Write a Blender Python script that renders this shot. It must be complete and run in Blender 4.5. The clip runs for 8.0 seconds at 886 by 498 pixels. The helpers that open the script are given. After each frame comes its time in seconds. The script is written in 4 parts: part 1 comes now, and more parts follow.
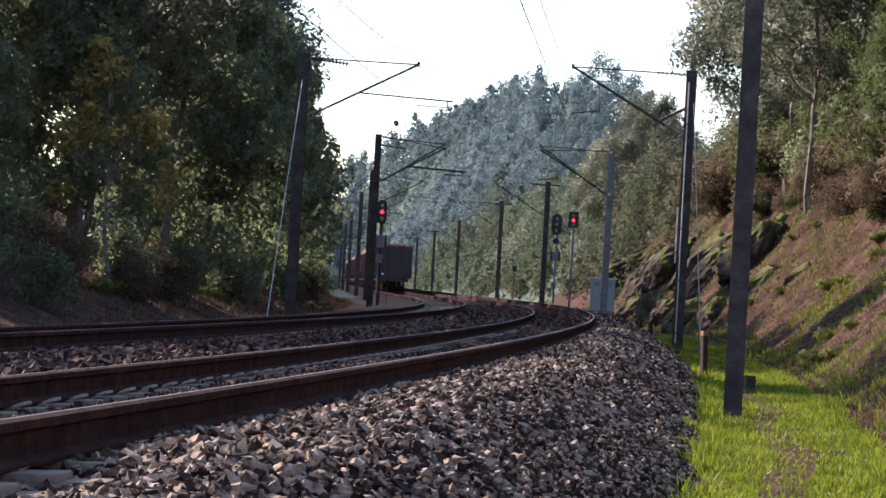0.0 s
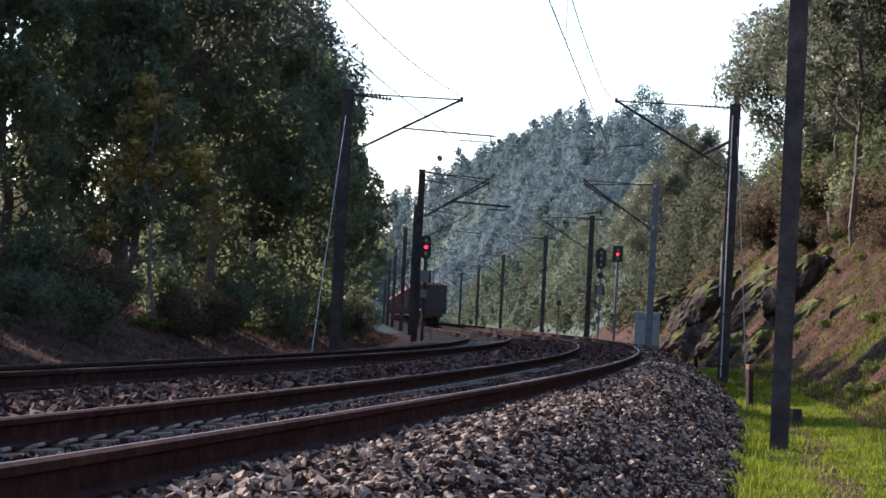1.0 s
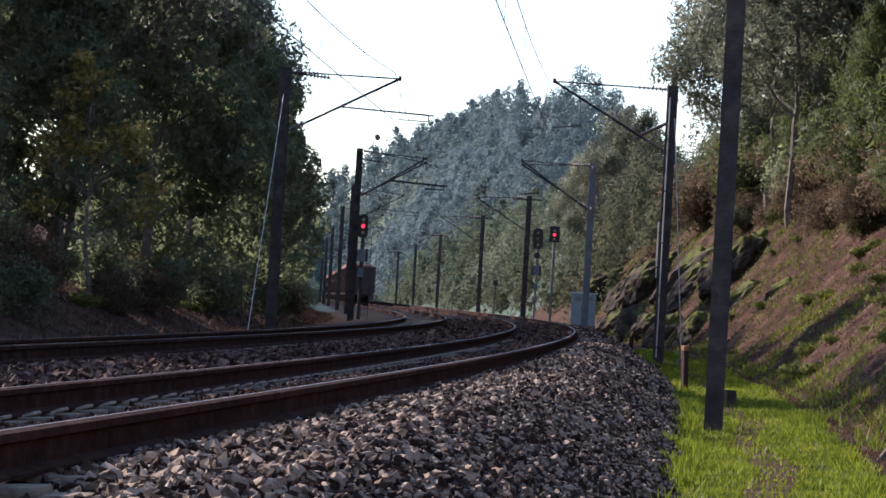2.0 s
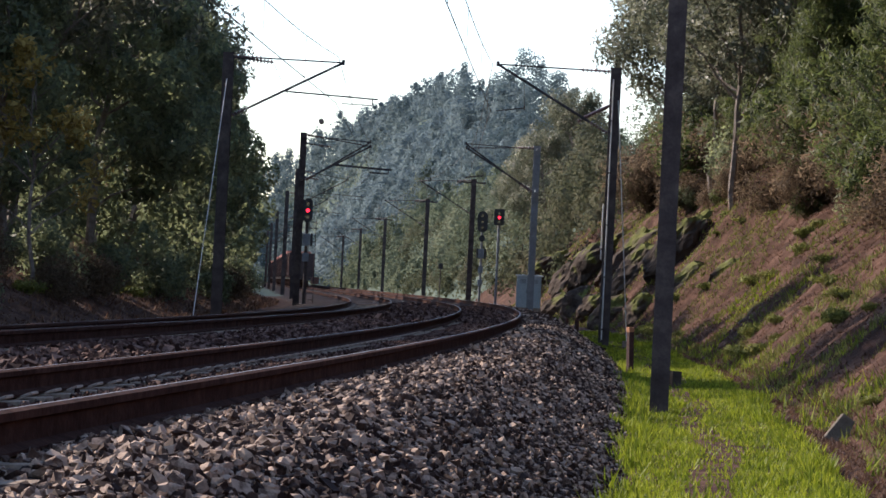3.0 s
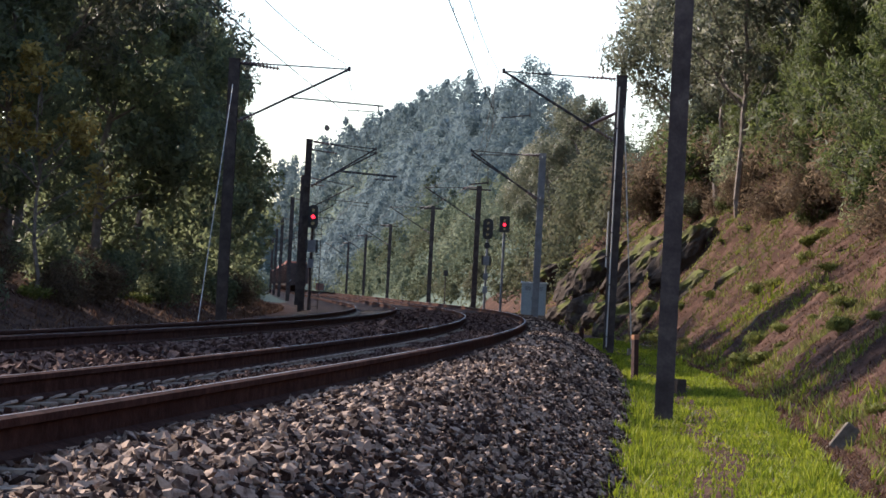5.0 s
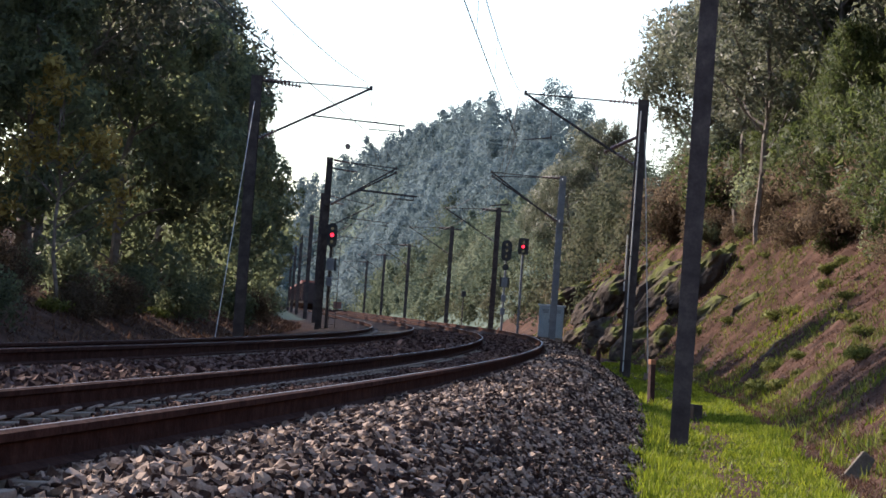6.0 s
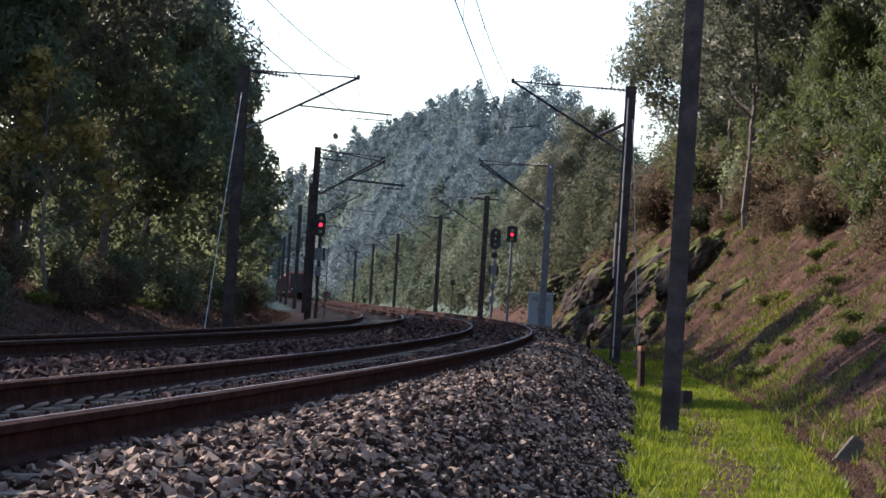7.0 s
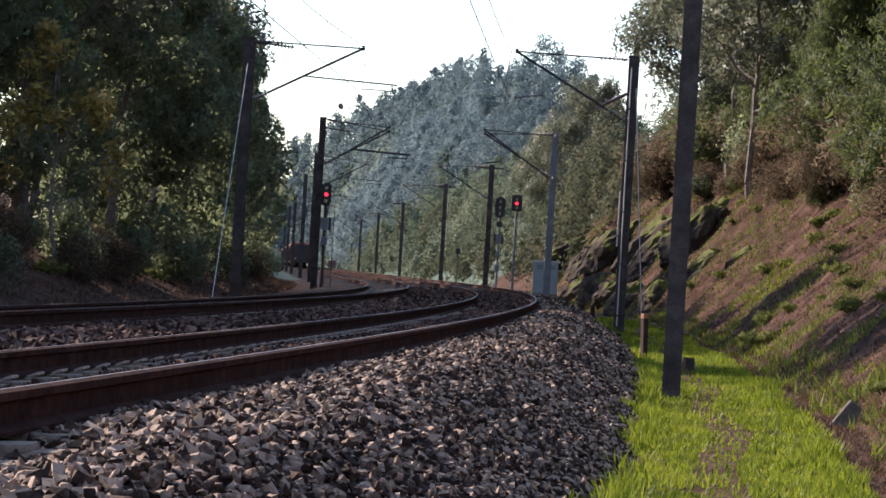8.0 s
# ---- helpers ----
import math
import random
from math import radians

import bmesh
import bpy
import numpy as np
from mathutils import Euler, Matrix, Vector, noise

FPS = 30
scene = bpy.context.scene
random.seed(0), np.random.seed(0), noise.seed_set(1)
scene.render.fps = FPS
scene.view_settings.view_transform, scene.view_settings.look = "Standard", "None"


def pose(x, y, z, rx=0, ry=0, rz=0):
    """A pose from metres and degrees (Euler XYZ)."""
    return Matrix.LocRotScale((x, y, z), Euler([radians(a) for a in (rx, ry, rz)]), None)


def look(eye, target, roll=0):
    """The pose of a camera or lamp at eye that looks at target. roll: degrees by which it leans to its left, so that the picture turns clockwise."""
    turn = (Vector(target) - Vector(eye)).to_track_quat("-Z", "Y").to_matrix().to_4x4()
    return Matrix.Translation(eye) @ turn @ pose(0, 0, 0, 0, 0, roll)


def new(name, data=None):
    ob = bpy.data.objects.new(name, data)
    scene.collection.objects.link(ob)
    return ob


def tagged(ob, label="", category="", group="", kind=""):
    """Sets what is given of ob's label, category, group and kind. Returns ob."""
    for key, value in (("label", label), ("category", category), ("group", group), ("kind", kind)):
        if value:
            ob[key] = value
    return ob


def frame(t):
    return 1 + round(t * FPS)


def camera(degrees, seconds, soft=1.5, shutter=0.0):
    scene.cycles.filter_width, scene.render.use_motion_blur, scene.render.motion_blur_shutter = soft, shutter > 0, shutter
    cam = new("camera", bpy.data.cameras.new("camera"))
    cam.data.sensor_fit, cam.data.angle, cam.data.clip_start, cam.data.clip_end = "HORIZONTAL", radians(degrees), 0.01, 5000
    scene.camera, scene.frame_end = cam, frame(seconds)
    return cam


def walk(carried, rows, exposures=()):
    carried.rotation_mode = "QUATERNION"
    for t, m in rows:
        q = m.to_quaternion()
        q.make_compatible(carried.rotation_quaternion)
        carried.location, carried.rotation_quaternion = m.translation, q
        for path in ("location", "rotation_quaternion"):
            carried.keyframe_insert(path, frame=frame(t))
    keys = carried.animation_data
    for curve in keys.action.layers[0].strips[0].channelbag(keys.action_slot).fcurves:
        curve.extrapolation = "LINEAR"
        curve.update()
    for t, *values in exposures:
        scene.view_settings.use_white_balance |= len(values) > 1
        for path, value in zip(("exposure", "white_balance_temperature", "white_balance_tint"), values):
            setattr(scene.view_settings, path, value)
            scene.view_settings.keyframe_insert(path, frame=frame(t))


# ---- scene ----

RAIL = 0.90                    # height of the near rail's head over the path
EYE = RAIL + 0.569
cam = camera(20.66, 8.0, 1.6)


def aim(yaw, pitch, roll, back=0.0):
    """The hand-held camera beside the track: it turns on the spot."""
    a = radians(yaw)
    return pose(back * math.sin(a), -back * math.cos(a), EYE, 90 + pitch, 0, yaw) @ pose(0, 0, 0, 0, 0, roll)


ROWS = [
    (0.0, 8.8436, 0.8713, 3.20, 0.0),
    (0.5, 9.1804, 1.3753, 3.0643, 0.0),
    (1.0, 9.9269, 1.6372, 2.8919, 0.0),
    (1.5, 9.62, 1.5657, 3.0434, 0.0),
    (2.0, 8.4172, 1.231, 3.2991, 0.0),
    (2.2, 7.9016, 1.1124, 3.2757, 0.0),
    (3.3, 6.9959, 0.9017, 2.82, 0.0),
    (3.5, 7.0198, 0.9105, 2.9505, 0.0),
    (4.0, 7.0143, 0.9524, 2.7488, 0.0),
    (4.5, 7.0706, 1.0167, 2.8446, 0.0),
    (5.8, 7.8013, 1.3683, 3.7112, 0.0),
    (6.0, 7.6982, 1.5258, 4.1533, 0.0),
    (6.5, 7.471, 1.7992, 4.2046, 0.0),
    (7.0, 7.4169, 1.2769, 3.5878, 0.0),
    (7.5, 7.4929, 0.5487, 3.4872, 0.0),
    (8.0, 7.4939, 0.5354, 3.3939, 0.55),
]
EXPOSURES = [(0.0, 1.16, 6100), (0.5, 1.14, 6080), (1.0, 0.96, 5900), (1.5, 0.84, 5750), (2.0, 0.80, 5850), (3.5, 0.88, 6180), (4.5, 0.98, 6180), (6.0, 1.0, 6120), (6.5, 0.90, 5980), (7.0, 0.84, 6000), (7.5, 0.86, 6080), (8.0, 1.0, 6200)]
walk(cam, [(t, aim(y, p, r, b)) for t, y, p, r, b in ROWS], [(t, e, k, 20) for t, e, k in EXPOSURES])

# ---- light ----
SUN_AZ, SUN_EL = 62.0, 28.0    # degrees to the left of +y, and above the horizon
world = bpy.data.worlds.new("sky")
scene.world = world
world.use_nodes = True
wn = world.node_tree.nodes
sky = wn.new("ShaderNodeTexSky")
sky.sky_type = "NISHITA"
sky.sun_disc = False
sky.sun_elevation = radians(SUN_EL)
sky.sun_rotation = radians(-SUN_AZ)
sky.dust_density = 0.2
sky.air_density = 1.15
wn["Background"].inputs["Strength"].default_value = 0.142
world.node_tree.links.new(sky.outputs[0], wn["Background"].inputs["Color"])
sun = new("sun", bpy.data.lights.new("sun", "SUN"))
sun.data.energy = 5.0
sun.data.angle = radians(0.6)
sun.data.color = (1.0, 0.88, 0.70)
_a, _e = radians(SUN_AZ), radians(SUN_EL)
sun.matrix_world = look((-math.sin(_a) * math.cos(_e) * 300, math.cos(_a) * math.cos(_e) * 300, math.sin(_e) * 300), (0, 0, 0))


# ---- materials ----
def material(name, colours, scale=5.0, rough=0.85, metal=0.0, bump=0.0, bump_scale=None, through_light=0.0, island=0.0, random_ob=0.0, sheen=0.5, detail=6.0, speck=None):
    """A node material: a noise ramp through the colours at one scale, finer mottling at another, relief by bump."""
    m = bpy.data.materials.new(name)
    m.use_nodes = True
    nt = m.node_tree
    n, link = nt.nodes, nt.links.new
    b = n["Principled BSDF"]
    co = n.new("ShaderNodeTexCoord")
    tex = n.new("ShaderNodeTexNoise")
    tex.inputs["Scale"].default_value = scale
    tex.inputs["Detail"].default_value = detail
    tex.inputs["Roughness"].default_value = 0.65
    link(co.outputs["Object"], tex.inputs["Vector"])
    ramp = n.new("ShaderNodeValToRGB")
    el = ramp.color_ramp.elements
    while len(el) < len(colours):
        el.new(0.5)
    for i, c in enumerate(colours):
        el[i].position = 0.3 + 0.4 * i / max(1, len(colours) - 1)
        el[i].color = (*c, 1)
    fac = tex.outputs["Fac"]
    if island or random_ob:
        src = n.new("ShaderNodeNewGeometry").outputs["Random Per Island"] if island else n.new("ShaderNodeObjectInfo").outputs["Random"]
        add = n.new("ShaderNodeMath")
        add.operation = "MULTIPLY_ADD"
        link(src, add.inputs[0])
        add.inputs[1].default_value = island or random_ob
        sub = n.new("ShaderNodeMath")
        sub.operation = "SUBTRACT"
        link(fac, sub.inputs[0])
        sub.inputs[1].default_value = (island or random_ob) / 2
        link(sub.outputs[0], add.inputs[2])
        fac = add.outputs[0]
    link(fac, ramp.inputs["Fac"])
    fine = n.new("ShaderNodeTexNoise")
    fine.inputs["Scale"].default_value = scale * 9
    fine.inputs["Detail"].default_value = 4
    link(co.outputs["Object"], fine.inputs["Vector"])
    mix = n.new("ShaderNodeMix")
    mix.data_type, mix.blend_type = "RGBA", "OVERLAY"
    mix.inputs[0].default_value = 0.35
    link(ramp.outputs["Color"], mix.inputs[6])
    link(fine.outputs["Fac"], mix.inputs[7])
    colour = mix.outputs[2]
    if speck:
        big = n.new("ShaderNodeTexNoise")
        big.inputs["Scale"].default_value = speck[1]
        big.inputs["Detail"].default_value = 5
        link(co.outputs["Object"], big.inputs["Vector"])
        cut = n.new("ShaderNodeMapRange")
        cut.inputs[1].default_value, cut.inputs[2].default_value = speck[2], speck[2] + 0.08
        link(big.outputs["Fac"], cut.inputs[0])
        mx = n.new("ShaderNodeMix")
        mx.data_type = "RGBA"
        link(cut.outputs[0], mx.inputs[0])
        link(colour, mx.inputs[6])
        mx.inputs[7].default_value = (*speck[0], 1)
        colour = mx.outputs[2]
    link(colour, b.inputs["Base Color"])
    b.inputs["Roughness"].default_value = rough
    b.inputs["Metallic"].default_value = metal
    b.inputs["Specular IOR Level"].default_value = sheen
    if bump:
        bt = n.new("ShaderNodeTexNoise")
        bt.inputs["Scale"].default_value = bump_scale or scale * 4
        bt.inputs["Detail"].default_value = 8
        link(co.outputs["Object"], bt.inputs["Vector"])
        bp = n.new("ShaderNodeBump")
        bp.inputs["Strength"].default_value = bump
        bp.inputs["Distance"].default_value = 0.05
        link(bt.outputs["Fac"], bp.inputs["Height"])
        link(bp.outputs["Normal"], b.inputs["Normal"])
    if through_light:
        tr = n.new("ShaderNodeBsdfTranslucent")
        link(colour, tr.inputs["Color"])
        ms = n.new("ShaderNodeMixShader")
        ms.inputs[0].default_value = through_light
        link(b.outputs[0], ms.inputs[1])
        link(tr.outputs[0], ms.inputs[2])
        link(ms.outputs[0], n["Material Output"].inputs["Surface"])
    return m


def plain(name, colour, rough=0.6, metal=0.0, glow=0.0):
    m = bpy.data.materials.new(name)
    m.use_nodes = True
    b = m.node_tree.nodes["Principled BSDF"]
    b.inputs["Base Color"].default_value = (*colour, 1)
    b.inputs["Roughness"].default_value, b.inputs["Metallic"].default_value = rough, metal
    if glow:
        b.inputs["Emission Color"].default_value = (*colour, 1)
        b.inputs["Emission Strength"].default_value = glow
    return m


M_STONE = material("ballast_stone", [(0.024, 0.011, 0.007), (0.080, 0.046, 0.031), (0.37, 0.262, 0.188)], 14, 0.85, island=0.6, sheen=0.2)
M_STONE_RUSTY = material("rust_stained_ballast", [(0.026, 0.012, 0.009), (0.07, 0.036, 0.027), (0.15, 0.095, 0.076)], 14, 0.9, island=0.6, sheen=0.1)
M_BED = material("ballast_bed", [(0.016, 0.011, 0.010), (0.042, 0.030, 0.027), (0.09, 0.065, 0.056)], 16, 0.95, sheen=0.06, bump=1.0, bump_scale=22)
M_RUST = material("rusty_rail_steel", [(0.028, 0.012, 0.009), (0.055, 0.026, 0.019), (0.09, 0.045, 0.033)], 6, 0.9, 0.0, bump=0.2, sheen=0.05)
M_HEAD = material("worn_rail_head", [(0.13, 0.105, 0.095), (0.24, 0.21, 0.20)], 9, 0.5, 0.7)
M_CONCRETE = material("weathered_concrete", [(0.15, 0.11, 0.082), (0.25, 0.19, 0.14), (0.35, 0.275, 0.21)], 5, 0.95, bump=0.3, sheen=0.08)
M_CLIP = material("dusty_rail_clip_steel", [(0.28, 0.20, 0.155), (0.42, 0.33, 0.26)], 20, 0.8, 0.0, sheen=0.2)
M_MAST = material("weathered_mast_steel", [(0.032, 0.024, 0.022), (0.062, 0.048, 0.044), (0.105, 0.084, 0.072)], 3, 0.75, 0.0, sheen=0.2)
M_GREYMAST = material("galvanised_mast_steel", [(0.13, 0.145, 0.155), (0.18, 0.195, 0.21), (0.24, 0.255, 0.27)], 3, 0.6, 0.3)
M_WIRE = plain("dark_copper_wire", (0.05, 0.045, 0.045), 0.7, 0.0)
M_ARM = material("weathered_tube", [(0.04, 0.036, 0.036), (0.07, 0.064, 0.064)], 5, 0.8, 0.0, sheen=0.2)
M_INS = plain("brown_porcelain", (0.10, 0.055, 0.045), 0.3)
M_GUY = plain("pale_guy_sleeve", (0.55, 0.53, 0.48), 0.6)
M_BLACK = material("black_enamel", [(0.012, 0.012, 0.013), (0.03, 0.03, 0.03)], 8, 0.55)
M_RED = plain("red_signal_light", (1.0, 0.02, 0.04), 0.4, 0, 2.2)
M_LENS = plain("dark_lens", (0.02, 0.025, 0.03), 0.1)
M_CAB = material("grey_green_cabinet_paint", [(0.30, 0.36, 0.37), (0.38, 0.44, 0.45)], 2, 0.55)
M_CABTOP = material("pale_cabinet_roof", [(0.5, 0.55, 0.56), (0.62, 0.66, 0.67)], 2, 0.5)
M_WOOD = material("old_reddish_timber", [(0.022, 0.008, 0.006), (0.045, 0.016, 0.011), (0.07, 0.028, 0.019)], 9, 0.9, bump=0.4)
M_ORANGE = material("faded_orange_paint", [(0.26, 0.11, 0.05), (0.40, 0.17, 0.07)], 12, 0.8)
M_WAGON = material("dusty_brown_wagon_paint", [(0.10, 0.045, 0.035), (0.17, 0.08, 0.06), (0.24, 0.13, 0.10)], 0.9, 0.75)
M_WAGON_END = material("dark_wagon_end", [(0.04, 0.026, 0.023), (0.085, 0.05, 0.042)], 1.2, 0.8)
M_TARP = material("faded_red_tarpaulin", [(0.30, 0.08, 0.06), (0.42, 0.14, 0.10)], 0.8, 0.8)
M_GROUND = material("dry_brown_bank_earth", [(0.023, 0.012, 0.008), (0.062, 0.0315, 0.021), (0.13, 0.074, 0.051)], 1.6, 0.95, sheen=0.08, bump=0.8, bump_scale=9)
M_FLOOR = material("hillside_undergrowth", [(0.05, 0.07, 0.055), (0.085, 0.11, 0.085), (0.13, 0.155, 0.12)], 0.25, 0.95, sheen=0.05, bump=0.8, bump_scale=1.5)
M_GRASS = material("fresh_grass_blades", [(0.09, 0.125, 0.010), (0.185, 0.235, 0.015), (0.31, 0.34, 0.03)], 1.2, 0.6, through_light=0.45, island=0.4, sheen=0.25)
M_WEED = material("bank_weed_leaves", [(0.085, 0.10, 0.022), (0.15, 0.165, 0.035), (0.24, 0.24, 0.07)], 0.9, 0.7, through_light=0.4, island=0.4, sheen=0.2)
M_DRY = material("dry_bracken_fronds", [(0.06, 0.032, 0.02), (0.12, 0.065, 0.042), (0.19, 0.115, 0.075)], 1.0, 0.85, through_light=0.3, island=0.4, sheen=0.2)
M_DENSE = material("dense_dark_foliage", [(0.10, 0.12, 0.07), (0.165, 0.19, 0.10), (0.24, 0.265, 0.13)], 0.8, 0.6, through_light=0.6, island=0.4, sheen=0.3)
M_EUCA = material("grey_green_eucalyptus_leaves", [(0.085, 0.095, 0.06), (0.135, 0.145, 0.09), (0.20, 0.20, 0.14)], 0.7, 0.5, through_light=0.55, island=0.5, sheen=0.4)
M_PINE = material("fresh_pine_needles", [(0.046, 0.064, 0.020), (0.078, 0.10, 0.031), (0.125, 0.145, 0.048)], 0.8, 0.6, through_light=0.55, island=0.5, sheen=0.3)
M_GOLD = material("yellowing_leaves", [(0.20, 0.14, 0.035), (0.32, 0.23, 0.055), (0.42, 0.31, 0.09)], 0.8, 0.6, through_light=0.45, island=0.5, sheen=0.3)
M_BARK = material("grey_brown_bark", [(0.09, 0.07, 0.055), (0.17, 0.14, 0.115), (0.26, 0.22, 0.19)], 4, 0.9, bump=0.5, sheen=0.15)
M_ROCK = material("mossy_dark_rock", [(0.03, 0.023, 0.018), (0.07, 0.054, 0.043), (0.12, 0.095, 0.076)], 0.9, 0.95, sheen=0.08, bump=0.9, bump_scale=5, speck=((0.115, 0.12, 0.035), 0.9, 0.53))
# Woods beyond the curve: aerial haze is mixed into the leaf colour as grey.
M_BEYOND = material("haze_greyed_hillside_woods", [(0.10, 0.125, 0.09), (0.15, 0.175, 0.115), (0.21, 0.225, 0.15)], 0.16, 0.98, through_light=0.5, island=0.05, sheen=0.02)
# Glaucous eucalyptus leaf, pushed paler and bluer to stand for haze.
M_FARWOOD = material("haze_tinted_eucalyptus_woods", [(0.115, 0.155, 0.160), (0.155, 0.20, 0.208), (0.20, 0.25, 0.258)], 0.16, 0.98, through_light=0.5, island=0.04, sheen=0.02)
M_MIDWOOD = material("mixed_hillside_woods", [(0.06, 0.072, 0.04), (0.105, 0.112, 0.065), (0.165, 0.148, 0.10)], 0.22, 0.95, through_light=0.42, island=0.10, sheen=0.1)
M_BRACKEN = material("brown_bracken_leaves", [(0.065, 0.046, 0.030), (0.12, 0.085, 0.055), (0.19, 0.14, 0.09)], 1.0, 0.85, through_light=0.5, island=0.4, sheen=0.15)
M_ROCKPALE = material("pale_weathered_stone", [(0.09, 0.075, 0.058), (0.18, 0.148, 0.115)], 6, 0.9, bump=0.4, sheen=0.15)

rng = np.random.default_rng(7)

# ---- plan of the line ----
STEP = 1.0
S_AX = np.arange(-60.0, 1100.0, STEP)
_k = np.where(S_AX < 115, 0.00142 + 1e-6 * np.clip(S_AX, 0, None), np.clip((157 - S_AX) / 38, 0, 1) * 0.001535)
_psi = -np.cumsum(_k) * STEP
_i0 = int(60 / STEP)
_psi -= _psi[_i0]
_x = np.cumsum(np.sin(_psi)) * STEP
_y = np.cumsum(np.cos(_psi)) * STEP
_x += -2.826 - _x[_i0]
_y -= _y[_i0]


def along(s, off):
    """Plan place at s metres along the near rail and off metres to its right."""
    x, y, p = np.interp(s, S_AX, _x), np.interp(s, S_AX, _y), np.interp(s, S_AX, _psi)
    return x + np.cos(p) * off, y - np.sin(p) * off


def heading(s):
    return float(np.interp(s, S_AX, _psi))


def sowing(x, y):
    """s and off of plan places."""
    x, y = np.asarray(x, float), np.asarray(y, float)
    s = y.copy()
    for _ in range(6):
        px, py, p = np.interp(s, S_AX, _x), np.interp(s, S_AX, _y), np.interp(s, S_AX, _psi)
        s = s + (x - px) * np.sin(p) + (y - py) * np.cos(p)
    px, py, p = np.interp(s, S_AX, _x), np.interp(s, S_AX, _y), np.interp(s, S_AX, _psi)
    return s, (x - px) * np.cos(p) - (y - py) * np.sin(p)


def lattice(x, y):
    """Smooth value noise, -1 to 1."""
    xi, yi = np.floor(x), np.floor(y)
    u, v = x - xi, y - yi
    u, v = u * u * (3 - 2 * u), v * v * (3 - 2 * v)

    def h(a, b):
        k = np.sin(a * 127.1 + b * 311.7) * 43758.5453
        return k - np.floor(k)

    return 2 * ((h(xi, yi) * (1 - u) + h(xi + 1, yi) * u) * (1 - v) + (h(xi, yi + 1) * (1 - u) + h(xi + 1, yi + 1) * u) * v) - 1


def wavy(x, y, f, seed=0.0):
    x, y = np.asarray(x, float) * f * 0.6 + seed * 17.3, np.asarray(y, float) * f * 0.6 + seed * 9.1
    return lattice(x, y) * 0.6 + lattice(x * 2.1 + 5, y * 2.1 + 3) * 0.3 + lattice(x * 4.3 + 1, y * 4.3 + 7) * 0.15


def land(s, off):
    """Height of the ground at s, off."""
    s, off = np.asarray(s, float), np.asarray(off, float)
    bed = np.interp(off, [-10.2, -9.2, -7.2, 1.0, 2.15], [0.25, 0.25, 0.45, 0.45, -0.03])
    left = 0.25 + np.interp(-off, [10.2, 13, 20, 60, 160], [0, 1.0, 3.2, 16, 30]) + 0.15 * wavy(s, off, 0.9)
    slope = np.interp(s, [70, 95, 140, 165], [0.74, 1.15, 1.15, 0.8])
    base = np.interp(off, [2.1, 3.0, 4.05, 4.2, 4.5, 4.62, 4.9], [-0.03, 0.02, 0.02, -0.28, -0.30, 0.10, 0.28])
    low = np.clip(off - 4.9, 0, 6.0)
    high = np.clip(off - 10.9, 0, None)
    cap = np.interp(s, [-60, 150, 190, 345, 400, 450, 500, 560, 700, 1100], [26, 24, 12, 13, 28, 25.5, 28.5, 35, 46, 46])
    up = low * slope + high * np.interp(s, [100, 220, 330, 400], [0.62, 0.62, 0.8, 1.9])
    up = np.minimum(cap * (1 - np.exp(-up / cap)) * 1.15, cap)
    up = up + np.clip(off - 14, 0, 6) / 6 * 1.6 * wavy(s, off, 0.12, 9.0)
    up = up - np.clip(off - 37, 0, 60) * np.interp(s, [300, 400, 480, 700, 800], [0.0, 1.1, 1.1, 0.9, 0.6])
    ribs = np.clip(np.minimum((s - 68) / 12, (150 - s) / 10), 0, 1) * np.clip((off - 4.6) / 1.2, 0, 1) * np.clip((11 - off) / 3, 0, 1)
    up = up + ribs * (0.3 + 0.5 * wavy(s, off, 0.25, 6.0)) * np.sin(s * 0.95 + off * 0.5 + 2.4 * wavy(s, off, 0.22, 3.0))
    rough = np.clip(off - 4.4, 0, 3) / 3
    right = base + up + rough * (0.45 * wavy(s, off, 0.8, 1.0) + 0.16 * wavy(s, off, 3.1, 4.0))
    z = np.where(off < -10.2, left, np.where(off < 2.1, bed, right))
    end = np.clip((s - 770 + 5 * np.clip(off, 0, 40)) * 0.5 * np.clip((s - 500) / 120, 0, 1), 0, np.clip(32 + np.clip(off, -60, 45) * 0.45 - np.clip(off - 55, 0, 80) * 1.2, 0, 60))
    return np.maximum(z, end)


# ---- mesh helpers ----
def mesh_of(name, verts, faces, mat, smooth=False):
    """A mesh from an (n, 3) array and an (m, k) array of equal faces."""
    me = bpy.data.meshes.new(name)
    v, f = np.asarray(verts, np.float32).reshape(-1, 3), np.asarray(faces, np.int32)
    k = f.shape[1]
    me.vertices.add(len(v))
    me.vertices.foreach_set("co", v.ravel())
    me.loops.add(f.size)
    me.loops.foreach_set("vertex_index", f.ravel())
    me.polygons.add(len(f))
    me.polygons.foreach_set("loop_start", np.arange(len(f), dtype=np.int32) * k)
    me.update(calc_edges=True)
    me.polygons.foreach_set("use_smooth", np.full(len(f), smooth))
    me.materials.append(mat)
    me.validate()
    return me


def grid_faces(a, b):
    i = np.arange((a - 1) * (b - 1))
    r, c = i // (b - 1), i % (b - 1)
    o = r * b + c
    return np.stack([o, o + 1, o + b + 1, o + b], 1)


def part(name, bm, mat, parent=None, label=""):
    me = bpy.data.meshes.new(name)
    bm.to_mesh(me)
    bm.free()
    me.materials.append(mat)
    ob = new(name, me)
    ob.parent = parent
    if label:
        tagged(ob, label)
    return ob


def piece(name, me, parent=None, m=None, label=""):
    ob = new(name, me)
    ob.parent = parent
    if m is not None:
        ob.matrix_basis = m
    if label:
        tagged(ob, label)
    return ob


